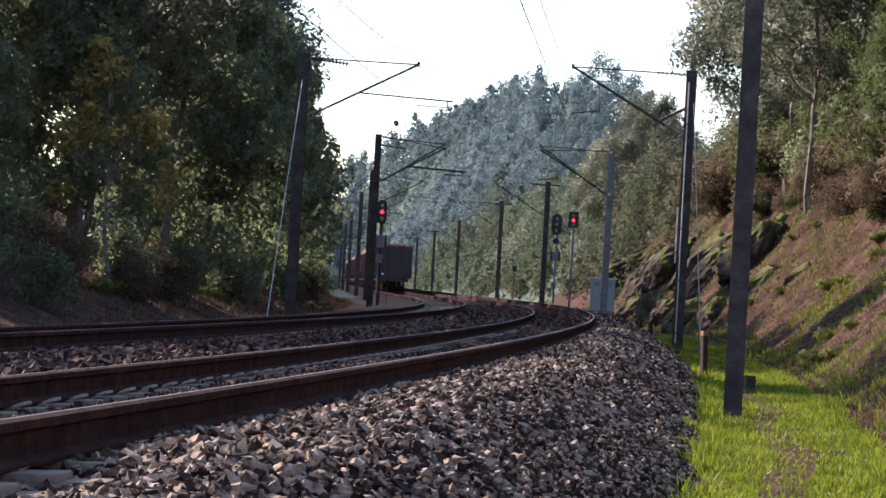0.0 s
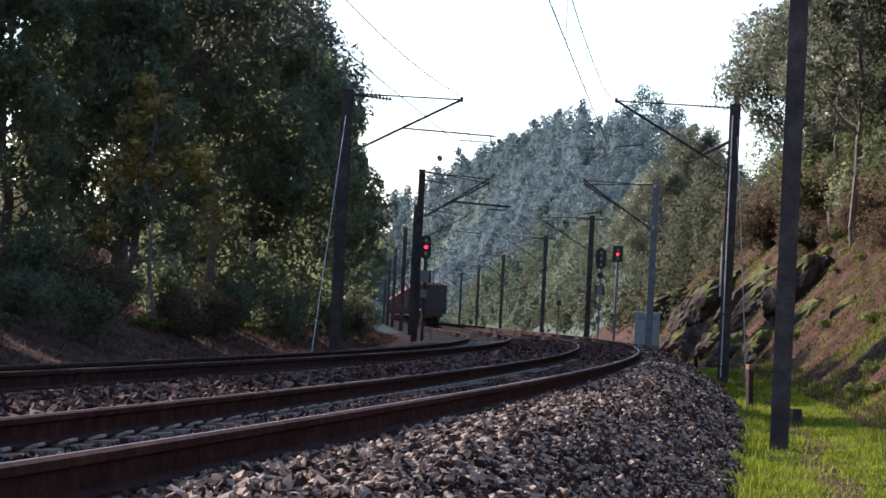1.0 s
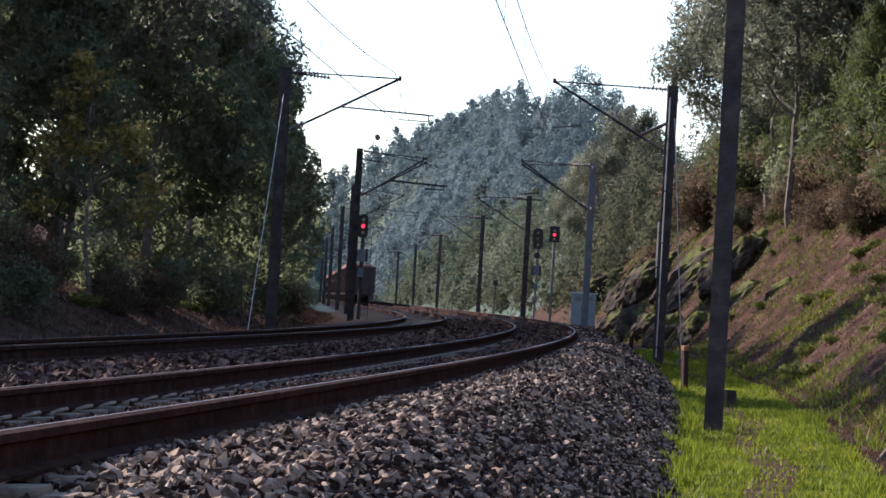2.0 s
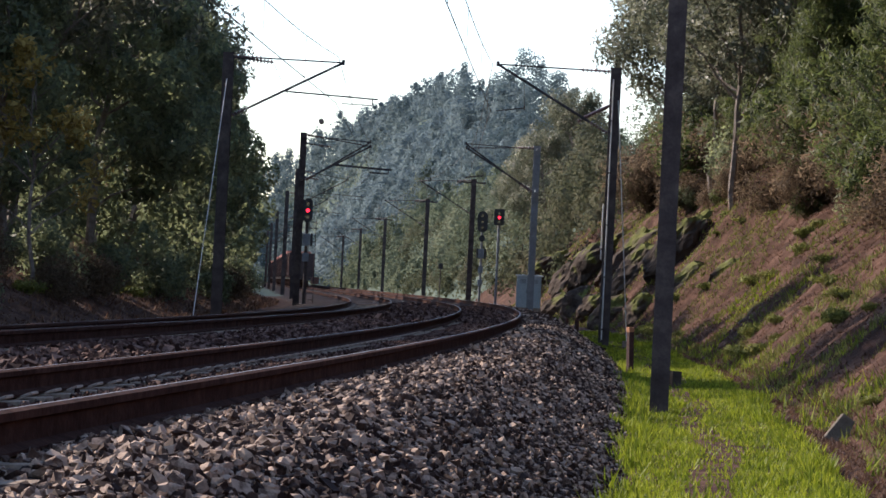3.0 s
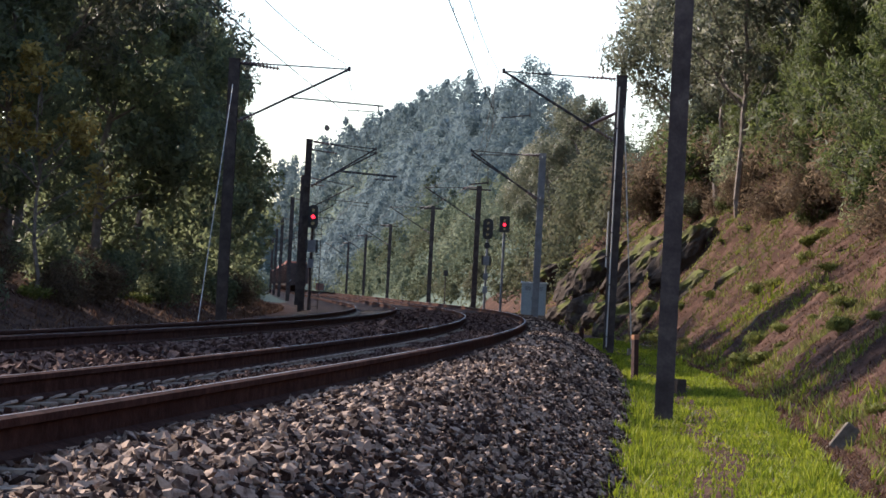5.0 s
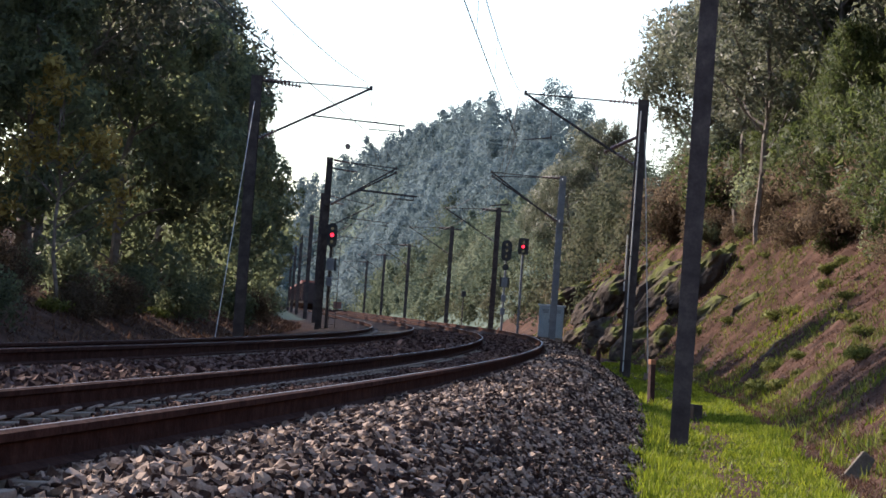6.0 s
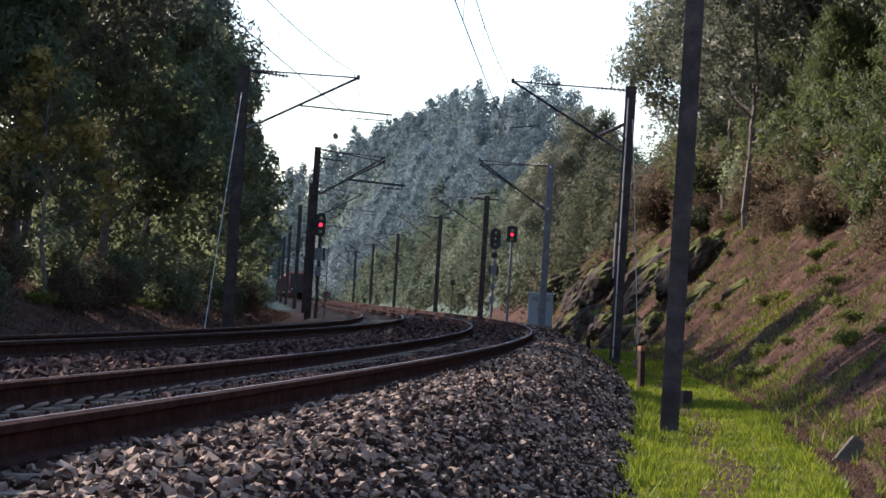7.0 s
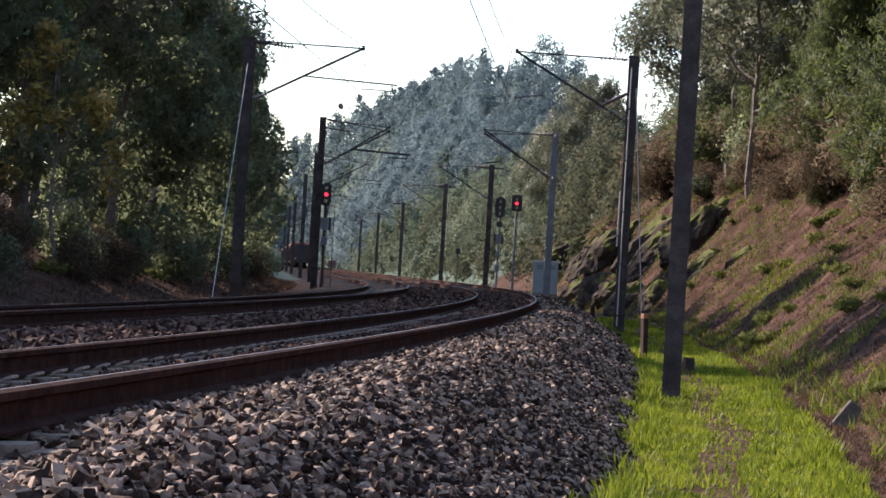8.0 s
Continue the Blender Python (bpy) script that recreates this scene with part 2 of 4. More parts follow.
def thing(name, m, label, category, group="", kind=""):
    ob = new(name)
    ob.matrix_basis = m
    return tagged(ob, label, category, group, kind)


def box(bm, x0, x1, y0, y1, z0, z1, bevel=0.0):
    r = bmesh.ops.create_cube(bm, size=1.0, matrix=Matrix.Translation(((x0 + x1) / 2, (y0 + y1) / 2, (z0 + z1) / 2)) @ Matrix.Diagonal((x1 - x0, y1 - y0, z1 - z0, 1)))
    if bevel:
        es = list({e for v in r["verts"] for e in v.link_edges})
        bmesh.ops.bevel(bm, geom=es, offset=bevel, segments=2, affect="EDGES", profile=0.6)


def tube(bm, a, b, r0, r1=None, n=8):
    a, b = Vector(a), Vector(b)
    d = b - a
    m = Matrix.Translation((a + b) / 2) @ d.to_track_quat("Z", "Y").to_matrix().to_4x4()
    bmesh.ops.create_cone(bm, cap_ends=True, segments=n, radius1=r0, radius2=r0 if r1 is None else r1, depth=d.length, matrix=m)


def one(fn, *args, **kw):
    bm = bmesh.new()
    fn(bm, *args, **kw)
    return bm


# ---- ground ----
def sheet(name, s_list, off_list, mat, height=land):
    s, o = np.meshgrid(np.asarray(s_list, float), np.asarray(off_list, float), indexing="ij")
    x, y = along(s, o)
    z = height(s, o)
    me = mesh_of(name, np.stack([x, y, z], -1).reshape(-1, 3), grid_faces(len(s_list), len(off_list)), mat, True)
    return new(name, me)


S_G = np.concatenate([np.arange(-50, 10, 1.0), np.arange(10, 60, 0.35), np.arange(60, 160, 0.6), np.arange(160, 400, 4), np.arange(400, 1000, 12)])
O_G = np.concatenate([np.arange(-160, -24, 8), np.arange(-24, -10.5, 0.9), [-10.2, -9.2, -8, -7.2, -4, 0, 1.0, 1.6], np.arange(2.1, 12, 0.24), np.arange(12, 30, 1.2), np.arange(30, 140, 6)])
tagged(sheet("ground", S_G[S_G < 176.5], O_G, M_GROUND), "brown earth cutting with mossy bank and grassy path", "ground", kind="structure")
tagged(sheet("ground_wooded", S_G[S_G > 175.5], O_G, M_FLOOR), "grey-green undergrowth covering the far wooded hill", "ground", kind="structure")
far = mesh_of("ground_far", [(-4000, -4000, -1.5), (4000, -4000, -1.5), (4000, 4000, -1.5), (-4000, 4000, -1.5)], [(0, 1, 2, 3)], M_GROUND)
tagged(new("ground_far", far), "brown earth plain reaching the horizon", "ground", kind="structure")

OFFS = {"near": (0.0, -1.74, 0.0, -0.104), "far": (-4.252, -5.992, -0.087, -0.191)}
BED_O = [-9.6, -8.0, -7.2, -6.6, -6.1, -5.2, -4.3, -3.7, -3.2, -2.6, -2.1, -1.74, -0.9, -0.1, 0.3, 0.88, 1.08, 1.67, 2.25]
BED_Z = [-0.72, -0.5, -0.40, -0.38, -0.40, -0.38, -0.33, -0.27, -0.24, -0.26, -0.31, -0.312, -0.275, -0.225, -0.165, -0.18, -0.27, -0.61, -0.96]


def bed_height(s, o):
    scoop = -0.07 * np.clip((9.6 - s) / 1.2, 0, 1) * np.clip((0.62 - o) / 0.2, 0, 1) * (o > 0)
    return RAIL + scoop + np.interp(o, BED_O, BED_Z) + 0.02 * wavy(s, o, 3.0, 2.0) + 0.02 * wavy(s, o, 1.1, 5.0)


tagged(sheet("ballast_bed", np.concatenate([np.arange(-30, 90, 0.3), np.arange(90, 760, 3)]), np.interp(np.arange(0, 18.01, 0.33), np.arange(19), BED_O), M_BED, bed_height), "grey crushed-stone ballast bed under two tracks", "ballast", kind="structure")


# ---- rails ----
PROFILE = [(-0.036, -0.004), (-0.018, 0.005), (0.004, 0.006), (0.036, -0.004), (0.036, -0.038), (0.009, -0.05), (0.009, -0.135), (0.07, -0.155), (0.07, -0.17), (-0.07, -0.17), (-0.07, -0.155), (-0.009, -0.135), (-0.009, -0.05), (-0.036, -0.038)]


def rail(off, dz, parent):
    s = np.concatenate([np.arange(-30, 160, 0.75), np.arange(160, 760, 6)])
    pr = np.array(PROFILE)
    ss, oo = np.meshgrid(s, pr[:, 0] + off, indexing="ij")
    x, y = along(ss, oo)
    z = np.broadcast_to(RAIL + dz - 0.006 + pr[:, 1], x.shape)
    n, k = len(s), len(pr)
    i, j = np.meshgrid(np.arange(n - 1), np.arange(k), indexing="ij")
    a, b = i * k + j, i * k + (j + 1) % k
    f = np.stack([a, a + k, b + k, b], -1).reshape(-1, 4)
    me = mesh_of("rail", np.stack([x, y, z], -1).reshape(-1, 3), f, M_RUST)
    me.materials.append(M_HEAD)
    me.polygons.foreach_set("material_index", np.where(np.arange(len(f)) % k == 1, 1, 0).astype(np.int32))
    piece("rail", me, parent)


def sleeper_mesh():
    bm = bmesh.new()
    box(bm, -1.30, 1.30, -0.13, 0.13, -0.20, -0.03)
    for v in bm.verts:
        if v.co.z > -0.1:
            v.co.y *= 0.72
    for c in (-0.87, 0.87):
        box(bm, c - 0.26, c + 0.26, -0.10, 0.10, -0.04, 0.0, 0.015)
    me = bpy.data.meshes.new("sleeper")
    bm.to_mesh(me)
    bm.free()
    me.materials.append(M_CONCRETE)
    return me


def clip_mesh():
    bm = bmesh.new()
    pts = [(0.0, -0.06, 0.0), (0.06, -0.05, 0.022), (0.09, 0.0, 0.028), (0.06, 0.05, 0.022), (0.0, 0.06, 0.0)]
    for a, b in zip(pts, pts[1:]):
        tube(bm, a, b, 0.012, n=6)
    me = bpy.data.meshes.new("clip")
    bm.to_mesh(me)
    bm.free()
    me.materials.append(M_CLIP)
    return me


def track(which, s_from, s_to, clips_to):
    r, l, dr, dl = OFFS[which]
    t = thing("railway_track", Matrix(), "rusty railway track with worn bright rail heads on concrete sleepers", "railway track", "tracks of the line", "structure")
    rail(r, dr, t)
    rail(l, dl, t)
    sm, cm = sleeper_mesh(), clip_mesh()
    tilt = math.degrees(math.atan2(dr - dl, 1.74))
    for s in np.arange(s_from, s_to, 0.6):
        x, y = along(s, (r + l) / 2)
        sl = piece("sleeper", sm, t, pose(x, y, RAIL + (dr + dl) / 2 - 0.185, 0, -tilt, -math.degrees(heading(s)) + random.uniform(-0.6, 0.6)))
        if s < clips_to:
            for c, turn in ((-0.95, 180), (-0.79, 0), (0.79, 180)):
                piece("clip", cm, sl, pose(c, 0, 0.0, 0, 0, turn))


track("near", 3.0, 90, 45)
track("far", 12.0, 110, 0)


# ---- masts, cantilevers and wires ----
MAST_S = [31.0, 70.0, 113.0, 150.0, 188.0, 245.0, 297.0, 350.0]


def h_beam(bm, w, d, h, flange=0.018):
    """One rolled H section, pushed up to its height."""
    a, b, e, f = w / 2, d / 2, d / 2 - flange, flange / 2
    ring = [(-a, -b), (a, -b), (a, -e), (f, -e), (f, e), (a, e), (a, b), (-a, b), (-a, e), (-f, e), (-f, -e), (-a, -e)]
    low = [bm.verts.new((x, y, 0)) for x, y in ring]
    top = [bm.verts.new((x, y, h)) for x, y in ring]
    for i in range(len(ring)):
        j = (i + 1) % len(ring)
        bm.faces.new((low[i], low[j], top[j], top[i]))
    bm.faces.new(top)


def insulator(a, b, parent, n=7, r=0.075):
    bm = bmesh.new()
    a, b = Vector(a), Vector(b)
    tube(bm, a, b, 0.025)
    for i in range(n):
        c = a.lerp(b, (i + 0.5) / n)
        d = (b - a).normalized() * 0.018
        tube(bm, c - d, c + d, r, r * 0.55, n=10)
    part("insulator", bm, M_INS, parent)


def cantilever(parent, side, reach, z_top, z_tip, z_foot, z_reg, shift=0.0):
    """The hinged arm of one mast: side -1 reaches to -x. Places are over the mast's foot."""
    tip = (side * reach, shift, z_tip)
    root = (side * 0.17, shift, z_top)
    k = 0.26
    mid = Vector(root).lerp(Vector(tip), k)
    insulator(root, mid, parent)
    part("top_tie", one(tube, mid, tip, 0.022), M_ARM, parent)
    foot = Vector((side * 0.17, shift, z_foot))
    fm = foot.lerp(Vector(tip), 0.16)
    insulator(foot, fm, parent, 6, 0.085)
    part("bracket_tube", one(tube, fm, tip, 0.036), M_ARM, parent)
    f = (z_reg + 0.28 - z_foot) / (z_tip - z_foot)
    knee = foot.lerp(Vector(tip), f)
    end = Vector((side * (reach + (0.25 if side < 0 else 1.05)), shift, z_reg + 0.16))
    if side > 0:
        part("registration_tube", one(tube, knee, end, 0.024), M_ARM, parent)
        drop = end + Vector((-side * 0.15, 0, -0.02))
        bm = bmesh.new()
        tube(bm, drop, drop + Vector((0, 0, -0.16)), 0.018)
        tube(bm, drop + Vector((0, 0, -0.16)), (side * reach, shift, z_reg), 0.016)
        part("steady_arm", bm, M_ARM, parent)
    else:
        held = Vector((side * (reach - 0.82), shift, z_reg + 0.12))
        bm = bmesh.new()
        tube(bm, held, (side * reach, shift, z_reg), 0.018)
        tube(bm, held + Vector((0, 0, 0.06)), held + Vector((0, 0, -0.06)), 0.022)
        part("steady_arm", bm, M_ARM, parent)
        g = (reach - 0.82) / reach
        part("hanger_wire", one(tube, held, foot.lerp(Vector(tip), g), 0.007, n=4), M_WIRE, parent)
    part("tip_clamp", one(tube, (tip[0], shift, tip[2] - 0.06), (tip[0], shift, tip[2] + 0.08), 0.045), M_ARM, parent)


def mast(s, off, base, top, side, mat, w, d, double=False, arm=True, turn=0.0):
    x, y = along(s, off)
    t = thing("catenary_mast", pose(x, y, base, 0, 0, -math.degrees(heading(s))), "dark steel catenary mast with hinged cantilever beside the track" if mat is M_MAST else "grey galvanised catenary mast with twin cantilevers", "catenary mast", "catenary masts along the line")
    post = part("post", one(h_beam, w, d, top - base), mat, t)
    post.rotation_euler.z = radians(turn)
    part("footing", one(box, -0.32, 0.32, -0.32, 0.32, -0.6, -0.12, 0.03), M_CONCRETE, t)
    part("cap", one(box, -w / 2 - 0.02, w / 2 + 0.02, -d / 2 - 0.02, d / 2 + 0.02, top - base, top - base + 0.025), mat, t)
    if arm:
        reach = abs(off - (-0.95 if side < 0 else -5.42))
        z = RAIL - base
        for sh in ((-0.45, 0.45) if double else (0.0,)):
            cantilever(t, side, reach, top - base - 0.08, (7.1 if side < 0 else 6.93) + z + (0.0 if sh <= 0 else 0.25), 5.25 + z, 5.75 + z, sh)
        if double:
            part("cross_bracket", one(box, -0.05, 0.05, -0.6, 0.6, 5.2 + z, 5.32 + z), mat, t)
            part("upper_bracket", one(box, -0.05, 0.05, -0.6, 0.6, top - base - 0.2, top - base - 0.1), mat, t)
    return t


for i, s in enumerate(MAST_S):
    near = i == 0
    m = mast(s, 2.53 if near else (2.47 if i == 1 else 2.36), 0.0 if near else 0.03, RAIL + (7.12 if i == 1 else 7.35), -1, M_GREYMAST if i == 2 else M_MAST, 0.235 if near else 0.30, 0.235 if near else 0.30, double=i == 2)
    if i >= 3:
        part("cross_arm", one(box, -1.05, 0.75, -0.05, 0.05, RAIL + 7.08, RAIL + 7.17), M_MAST, m)
    if i == 1:
        part("side_strut", one(tube, (-0.85, 0.1, 6.55), (-0.1, 0.1, 6.95), 0.05), M_INS, m, "rusty brown strut")
        insulator((-1.05, 0.1, 6.42), (-0.6, 0.1, 6.68), m, 4, 0.09)
    if i:
        mast(s, -8.75 if i == 1 else -8.52, 0.28, RAIL + (7.05 if i == 1 else 7.42), 1, M_MAST, 0.30, 0.30, double=i == 2)


def curve_wire(name, pts, r, mat, label, category="overhead wire"):
    cu = bpy.data.curves.new(name, "CURVE")
    cu.dimensions, cu.bevel_depth, cu.bevel_resolution = "3D", r, 1
    sp = cu.splines.new("POLY")
    sp.points.add(len(pts) - 1)
    for q, co in zip(sp.points, pts):
        q.co = (*co, 1)
    cu.materials.append(mat)
    return tagged(new(name, cu), label, category)


def catenary(off, stagger):
    mess, cont = [], []
    drops = bmesh.new()
    ends = [-12.0] + MAST_S
    for i, (a, b) in enumerate(zip(ends, ends[1:])):
        n = 9
        for j in range(n + (b == ends[-1])):
            f = j / n
            # each span is a chord of the curve
            (xa, ya), (xb, yb) = along(a, off - stagger * (-1) ** i - (0.32 if i == 1 else 0)), along(b, off + stagger * (-1) ** i - (0.32 if i == 0 else 0))
            x, y = xa + (xb - xa) * f, ya + (yb - ya) * f
            zm = RAIL + 7.1 - 0.5 * 4 * f * (1 - f) * min(1, (b - a) / 45)
            zc = RAIL + 5.75 - 0.03 * 4 * f * (1 - f)
            mess.append((x, y, zm))
            cont.append((x, y, zc))
            if 0 < j < n and j % 2:
                tube(drops, (x, y, zc), (x, y, zm), 0.006, n=4)
    w = curve_wire("messenger_wire", mess, 0.011, M_WIRE, "thin dark messenger wire sagging between masts")
    curve_wire("contact_wire", cont, 0.012, M_WIRE, "thin dark contact wire over the track")
    d = part("dropper_wires", drops, M_WIRE)
    tagged(d, "thin vertical dropper wires between messenger and contact wire", "overhead wire", kind="stuff")


catenary(-0.95, 0.15)
catenary(-5.42, 0.15)
# feeder wire on the forest side, hung from short arms, with an insulator in mid-span
feed = []
for a, b in zip(MAST_S[1:], MAST_S[2:]):
    (xa, ya), (xb, yb) = along(a, -7.45), along(b, -7.45)
    for j in range(8):
        f = j / 8
        feed.append((xa + (xb - xa) * f, ya + (yb - ya) * f, RAIL + 6.85 - 0.45 * 4 * f * (1 - f)))
curve_wire("feeder_wire", feed, 0.009, M_WIRE, "thin dark feeder wire along the forest-side masts")
for s in MAST_S[1:4]:
    x, y = along(s, -8.75 if s < 80 else -8.52)
    arm = thing("feeder_bracket", pose(x, y, RAIL + 6.9, 0, 0, -math.degrees(heading(s))), "short steel bracket with brown insulator at the mast top", "wire bracket", "brackets of the feeder wire")
    part("strut", one(tube, (0.12, 0, 0.05), (0.7, 0, 0.0), 0.03), M_ARM, arm)
    insulator((0.7, 0, 0.0), (1.3, 0, -0.05), arm, 6, 0.09)
x, y = along(91, -7.3)
bead = thing("wire_insulator", pose(x + 0.12, y, RAIL + 6.56, 0, 0, -math.degrees(heading(91))), "dark bell-shaped insulator hanging in the feeder wire", "insulator")
insulator((0, -0.22, 0.02), (0, 0.22, 0.0), bead, 4, 0.10)


def guy(s, off, d_top, d_base, z_top, z_base, r):
    x, y = along(s, off)
    m = pose(x, y, 0, 0, 0, -math.degrees(heading(s)))
    t = thing("guy_wire", m, "pale straight guy wire anchored in the ground beside a mast", "guy wire", "mast guy wires")
    part("wire", one(tube, (d_top[0], d_top[1], z_top), (d_base[0], d_base[1], z_base), r, n=6), M_GUY, t)
    part("anchor", one(box, d_base[0] - 0.12, d_base[0] + 0.12, d_base[1] - 0.12, d_base[1] + 0.12, z_base - 0.35, z_base + 0.05, 0.02), M_CONCRETE, t)


guy(70, 2.5, (0.06, -0.2, 0), (0.62, -0.4, 0), 7.1, 0.15, 0.016)
guy(70, -8.75, (0.0, -0.2, 0), (0.2, -7.0, 0), 7.2, 0.35, 0.013)


def cable_sleeve(s, off, dx, z0, z1):
    x, y = along(s, off)
    t = thing("cable_sleeve", pose(x, y, 0, 0, 0, -math.degrees(heading(s))), "pale plastic cable sleeve strapped to a mast", "cable sleeve", "cable sleeves on a mast")
    part("sleeve", one(tube, (dx, -0.19, z0), (dx, -0.19, z1), 0.02), M_GUY, t)
    z = z0 + 0.3
    while z < z1:
        part("strap", one(box, dx - 0.03, dx + 0.03, -0.215, -0.145, z - 0.02, z + 0.02), M_MAST, t)
        z += 1.5


cable_sleeve(70, 2.47, -0.20, 2.5, 4.1)
cable_sleeve(70, 2.47, -0.07, 0.2, 7.7)


# ---- signals ----
def hood(bm, x, z, y):
    for k in range(9):
        a0, a1 = math.pi * (k / 9 * 1.1 - 0.05), math.pi * ((k + 1) / 9 * 1.1 - 0.05)
        p = [(x + 0.11 * math.cos(a), z + 0.11 * math.sin(a)) for a in (a0, a1)]
        vs = [bm.verts.new((p[0][0], y, p[0][1])), bm.verts.new((p[1][0], y, p[1][1])), bm.verts.new((p[1][0], y - 0.22, p[1][1])), bm.verts.new((p[0][0], y - 0.22, p[0][1]))]
        bm.faces.new(vs)


def plate(bm, w, h, z, corner):
    """A rounded backplate, 0.14 deep, facing -y."""
    pts = []
    for cx, cz, a0 in ((1, 1, 0), (-1, 1, 90), (-1, -1, 180), (1, -1, 270)):
        for k in range(6):
            a = radians(a0 + 18 * k)
            pts.append((cx * (w / 2 - corner) + corner * math.cos(a), z + cz * (h / 2 - corner) + corner * math.sin(a)))
    front = [bm.verts.new((x, -0.07, zz)) for x, zz in pts]
    back = [bm.verts.new((x, 0.07, zz)) for x, zz in pts]
    bm.faces.new(front)
    bm.faces.new(back[::-1])
    for i in range(len(pts)):
        j = (i + 1) % len(pts)
        bm.faces.new((front[i], back[i], back[j], front[j]))


def signal(s, off, base, z_head, w, h, corner, lamps, lit, extra=(), dark=False):
    x, y = along(s, off)
    turn = math.degrees(math.atan2(-x, y))
    t = thing("railway_signal", pose(x, y, base, 0, 0, turn), "black railway colour-light signal showing red on a slim post" if lit is not None else "black railway signal with unlit lamps on a slim post", "railway signal", "signals along the line")
    z = z_head - base
    part("post", one(tube, (0, 0.1, 0), (0, 0.1, z), 0.07, n=12), M_MAST if dark else M_GREYMAST, t)
    part("base_plate", one(box, -0.3, 0.3, -0.2, 0.4, -0.4, 0.06, 0.02), M_CONCRETE, t)
    head = part("signal_head", one(plate, w, h, z, corner), M_BLACK, t)
    for i, dz in enumerate(lamps):
        part("lamp", one(tube, (0, -0.07, z + dz), (0, -0.09, z + dz), 0.085, n=14), M_RED if i == lit else M_LENS, head, "glowing red lamp" if i == lit else "")
        part("hood", one(hood, 0, z + dz, -0.07), M_BLACK, head)
    for kind, zz in extra:
        zz -= base
        if kind == "disc":
            part("marker_disc", one(tube, (0, -0.02, zz), (0, 0.03, zz), 0.19, n=18), M_BLACK, t)
        elif kind == "plate":
            part("number_plate", one(box, -0.17, 0.17, -0.03, 0.0, zz - 0.28, zz + 0.28, 0.01), M_GREYMAST, t, "grey plate with dark edges")
            part("side_box", one(box, -0.29, -0.18, -0.08, 0.1, zz - 0.3, zz + 0.3, 0.01), M_BLACK, t)
            part("side_box", one(box, 0.18, 0.29, -0.08, 0.1, zz - 0.3, zz + 0.3, 0.01), M_BLACK, t)
        elif kind == "box":
            part("junction_box", one(box, -0.14, 0.14, -0.1, 0.08, zz - 0.2, zz + 0.2, 0.015), M_GREYMAST, t)
        elif kind == "ladder":
            bm = bmesh.new()
            for xx in (0.10, 0.42):
                tube(bm, (xx, 0.25, 0), (xx, 0.25, z - 0.4), 0.018, n=6)
            k = 0.25
            while k < z - 0.4:
                tube(bm, (0.10, 0.25, k), (0.42, 0.25, k), 0.012, n=5)
                k += 0.3
            part("ladder", bm, M_MAST, t)
    return t


signal(135, 2.55, 0.05, EYE + 4.07, 0.57, 0.90, 0.06, (0.22, -0.02, -0.26), 1)
signal(145, 2.55, 0.05, EYE + 4.05, 0.62, 1.25, 0.28, (0.35, 0.0, -0.35), None, (("disc", EYE + 3.05), ("plate", EYE + 2.15), ("box", EYE + 1.2), ("box", EYE + 0.4)))
signal(112, -8.15, 0.35, EYE + 3.25, 0.46, 1.10, 0.2, (0.3, 0.0, -0.3), 1, (("plate", EYE + 1.9), ("box", EYE + 1.1), ("ladder", 0)), dark=True)


def dwarf_signal(s, off, z_top, w, h, mat, label, base):
    x, y = along(s, off)
    t = thing("lineside_marker", pose(x, y, base, 0, 0, math.degrees(math.atan2(-x, y))), label, "lineside marker")
    z = z_top - base
    part("post", one(tube, (0, 0, -0.3), (0, 0, z - h), 0.045, n=8), M_MAST, t)
    part("board", one(box, -w / 2, w / 2, -0.06, 0.06, z - h, z, 0.02), mat, t)


dwarf_signal(178, 2.8, EYE + 1.78, 0.34, 0.42, M_BLACK, "small black marker board on a thin post", 0.02)
dwarf_signal(300, -2.9, EYE + 0.55, 1.0, 0.85, M_WAGON, "low rusty red marker board between the tracks", 0.62)


# ---- cabinet ----
def cabinet(s, off):
    x, y = along(s, off)
    t = thing("relay_cabinet", pose(x, y, 0.55, 0, 0, math.degrees(math.atan2(-x, y))), "grey-green metal relay cabinet with pale roof beside the track", "relay cabinet")
    part("body", one(box, -0.64, 0.64, -0.35, 0.35, 0.1, 1.72, 0.015), M_CAB, t)
    part("plinth", one(box, -0.68, 0.68, -0.39, 0.39, -0.6, 0.1, 0.02), M_CONCRETE, t)
    part("roof", one(box, -0.72, 0.72, -0.42, 0.42, 1.72, 1.80, 0.02), M_CABTOP, t)
    for c in (-0.31, 0.31):
        door = part("door", one(box, c - 0.29, c + 0.29, -0.375, -0.352, 0.18, 1.64, 0.008), M_CAB, t)
        part("handle", one(box, c - 0.02 + (0.2 if c < 0 else -0.2), c + 0.02 + (0.2 if c < 0 else -0.2), -0.41, -0.376, 0.85, 1.05, 0.006), M_GREYMAST, door)
        bm = bmesh.new()
        for k in range(5):
            box(bm, c - 0.16, c + 0.16, -0.387, -0.376, 1.36 + k * 0.045, 1.385 + k * 0.045)
        part("vent", bm, M_GREYMAST, door)


cabinet(126, 3.45)


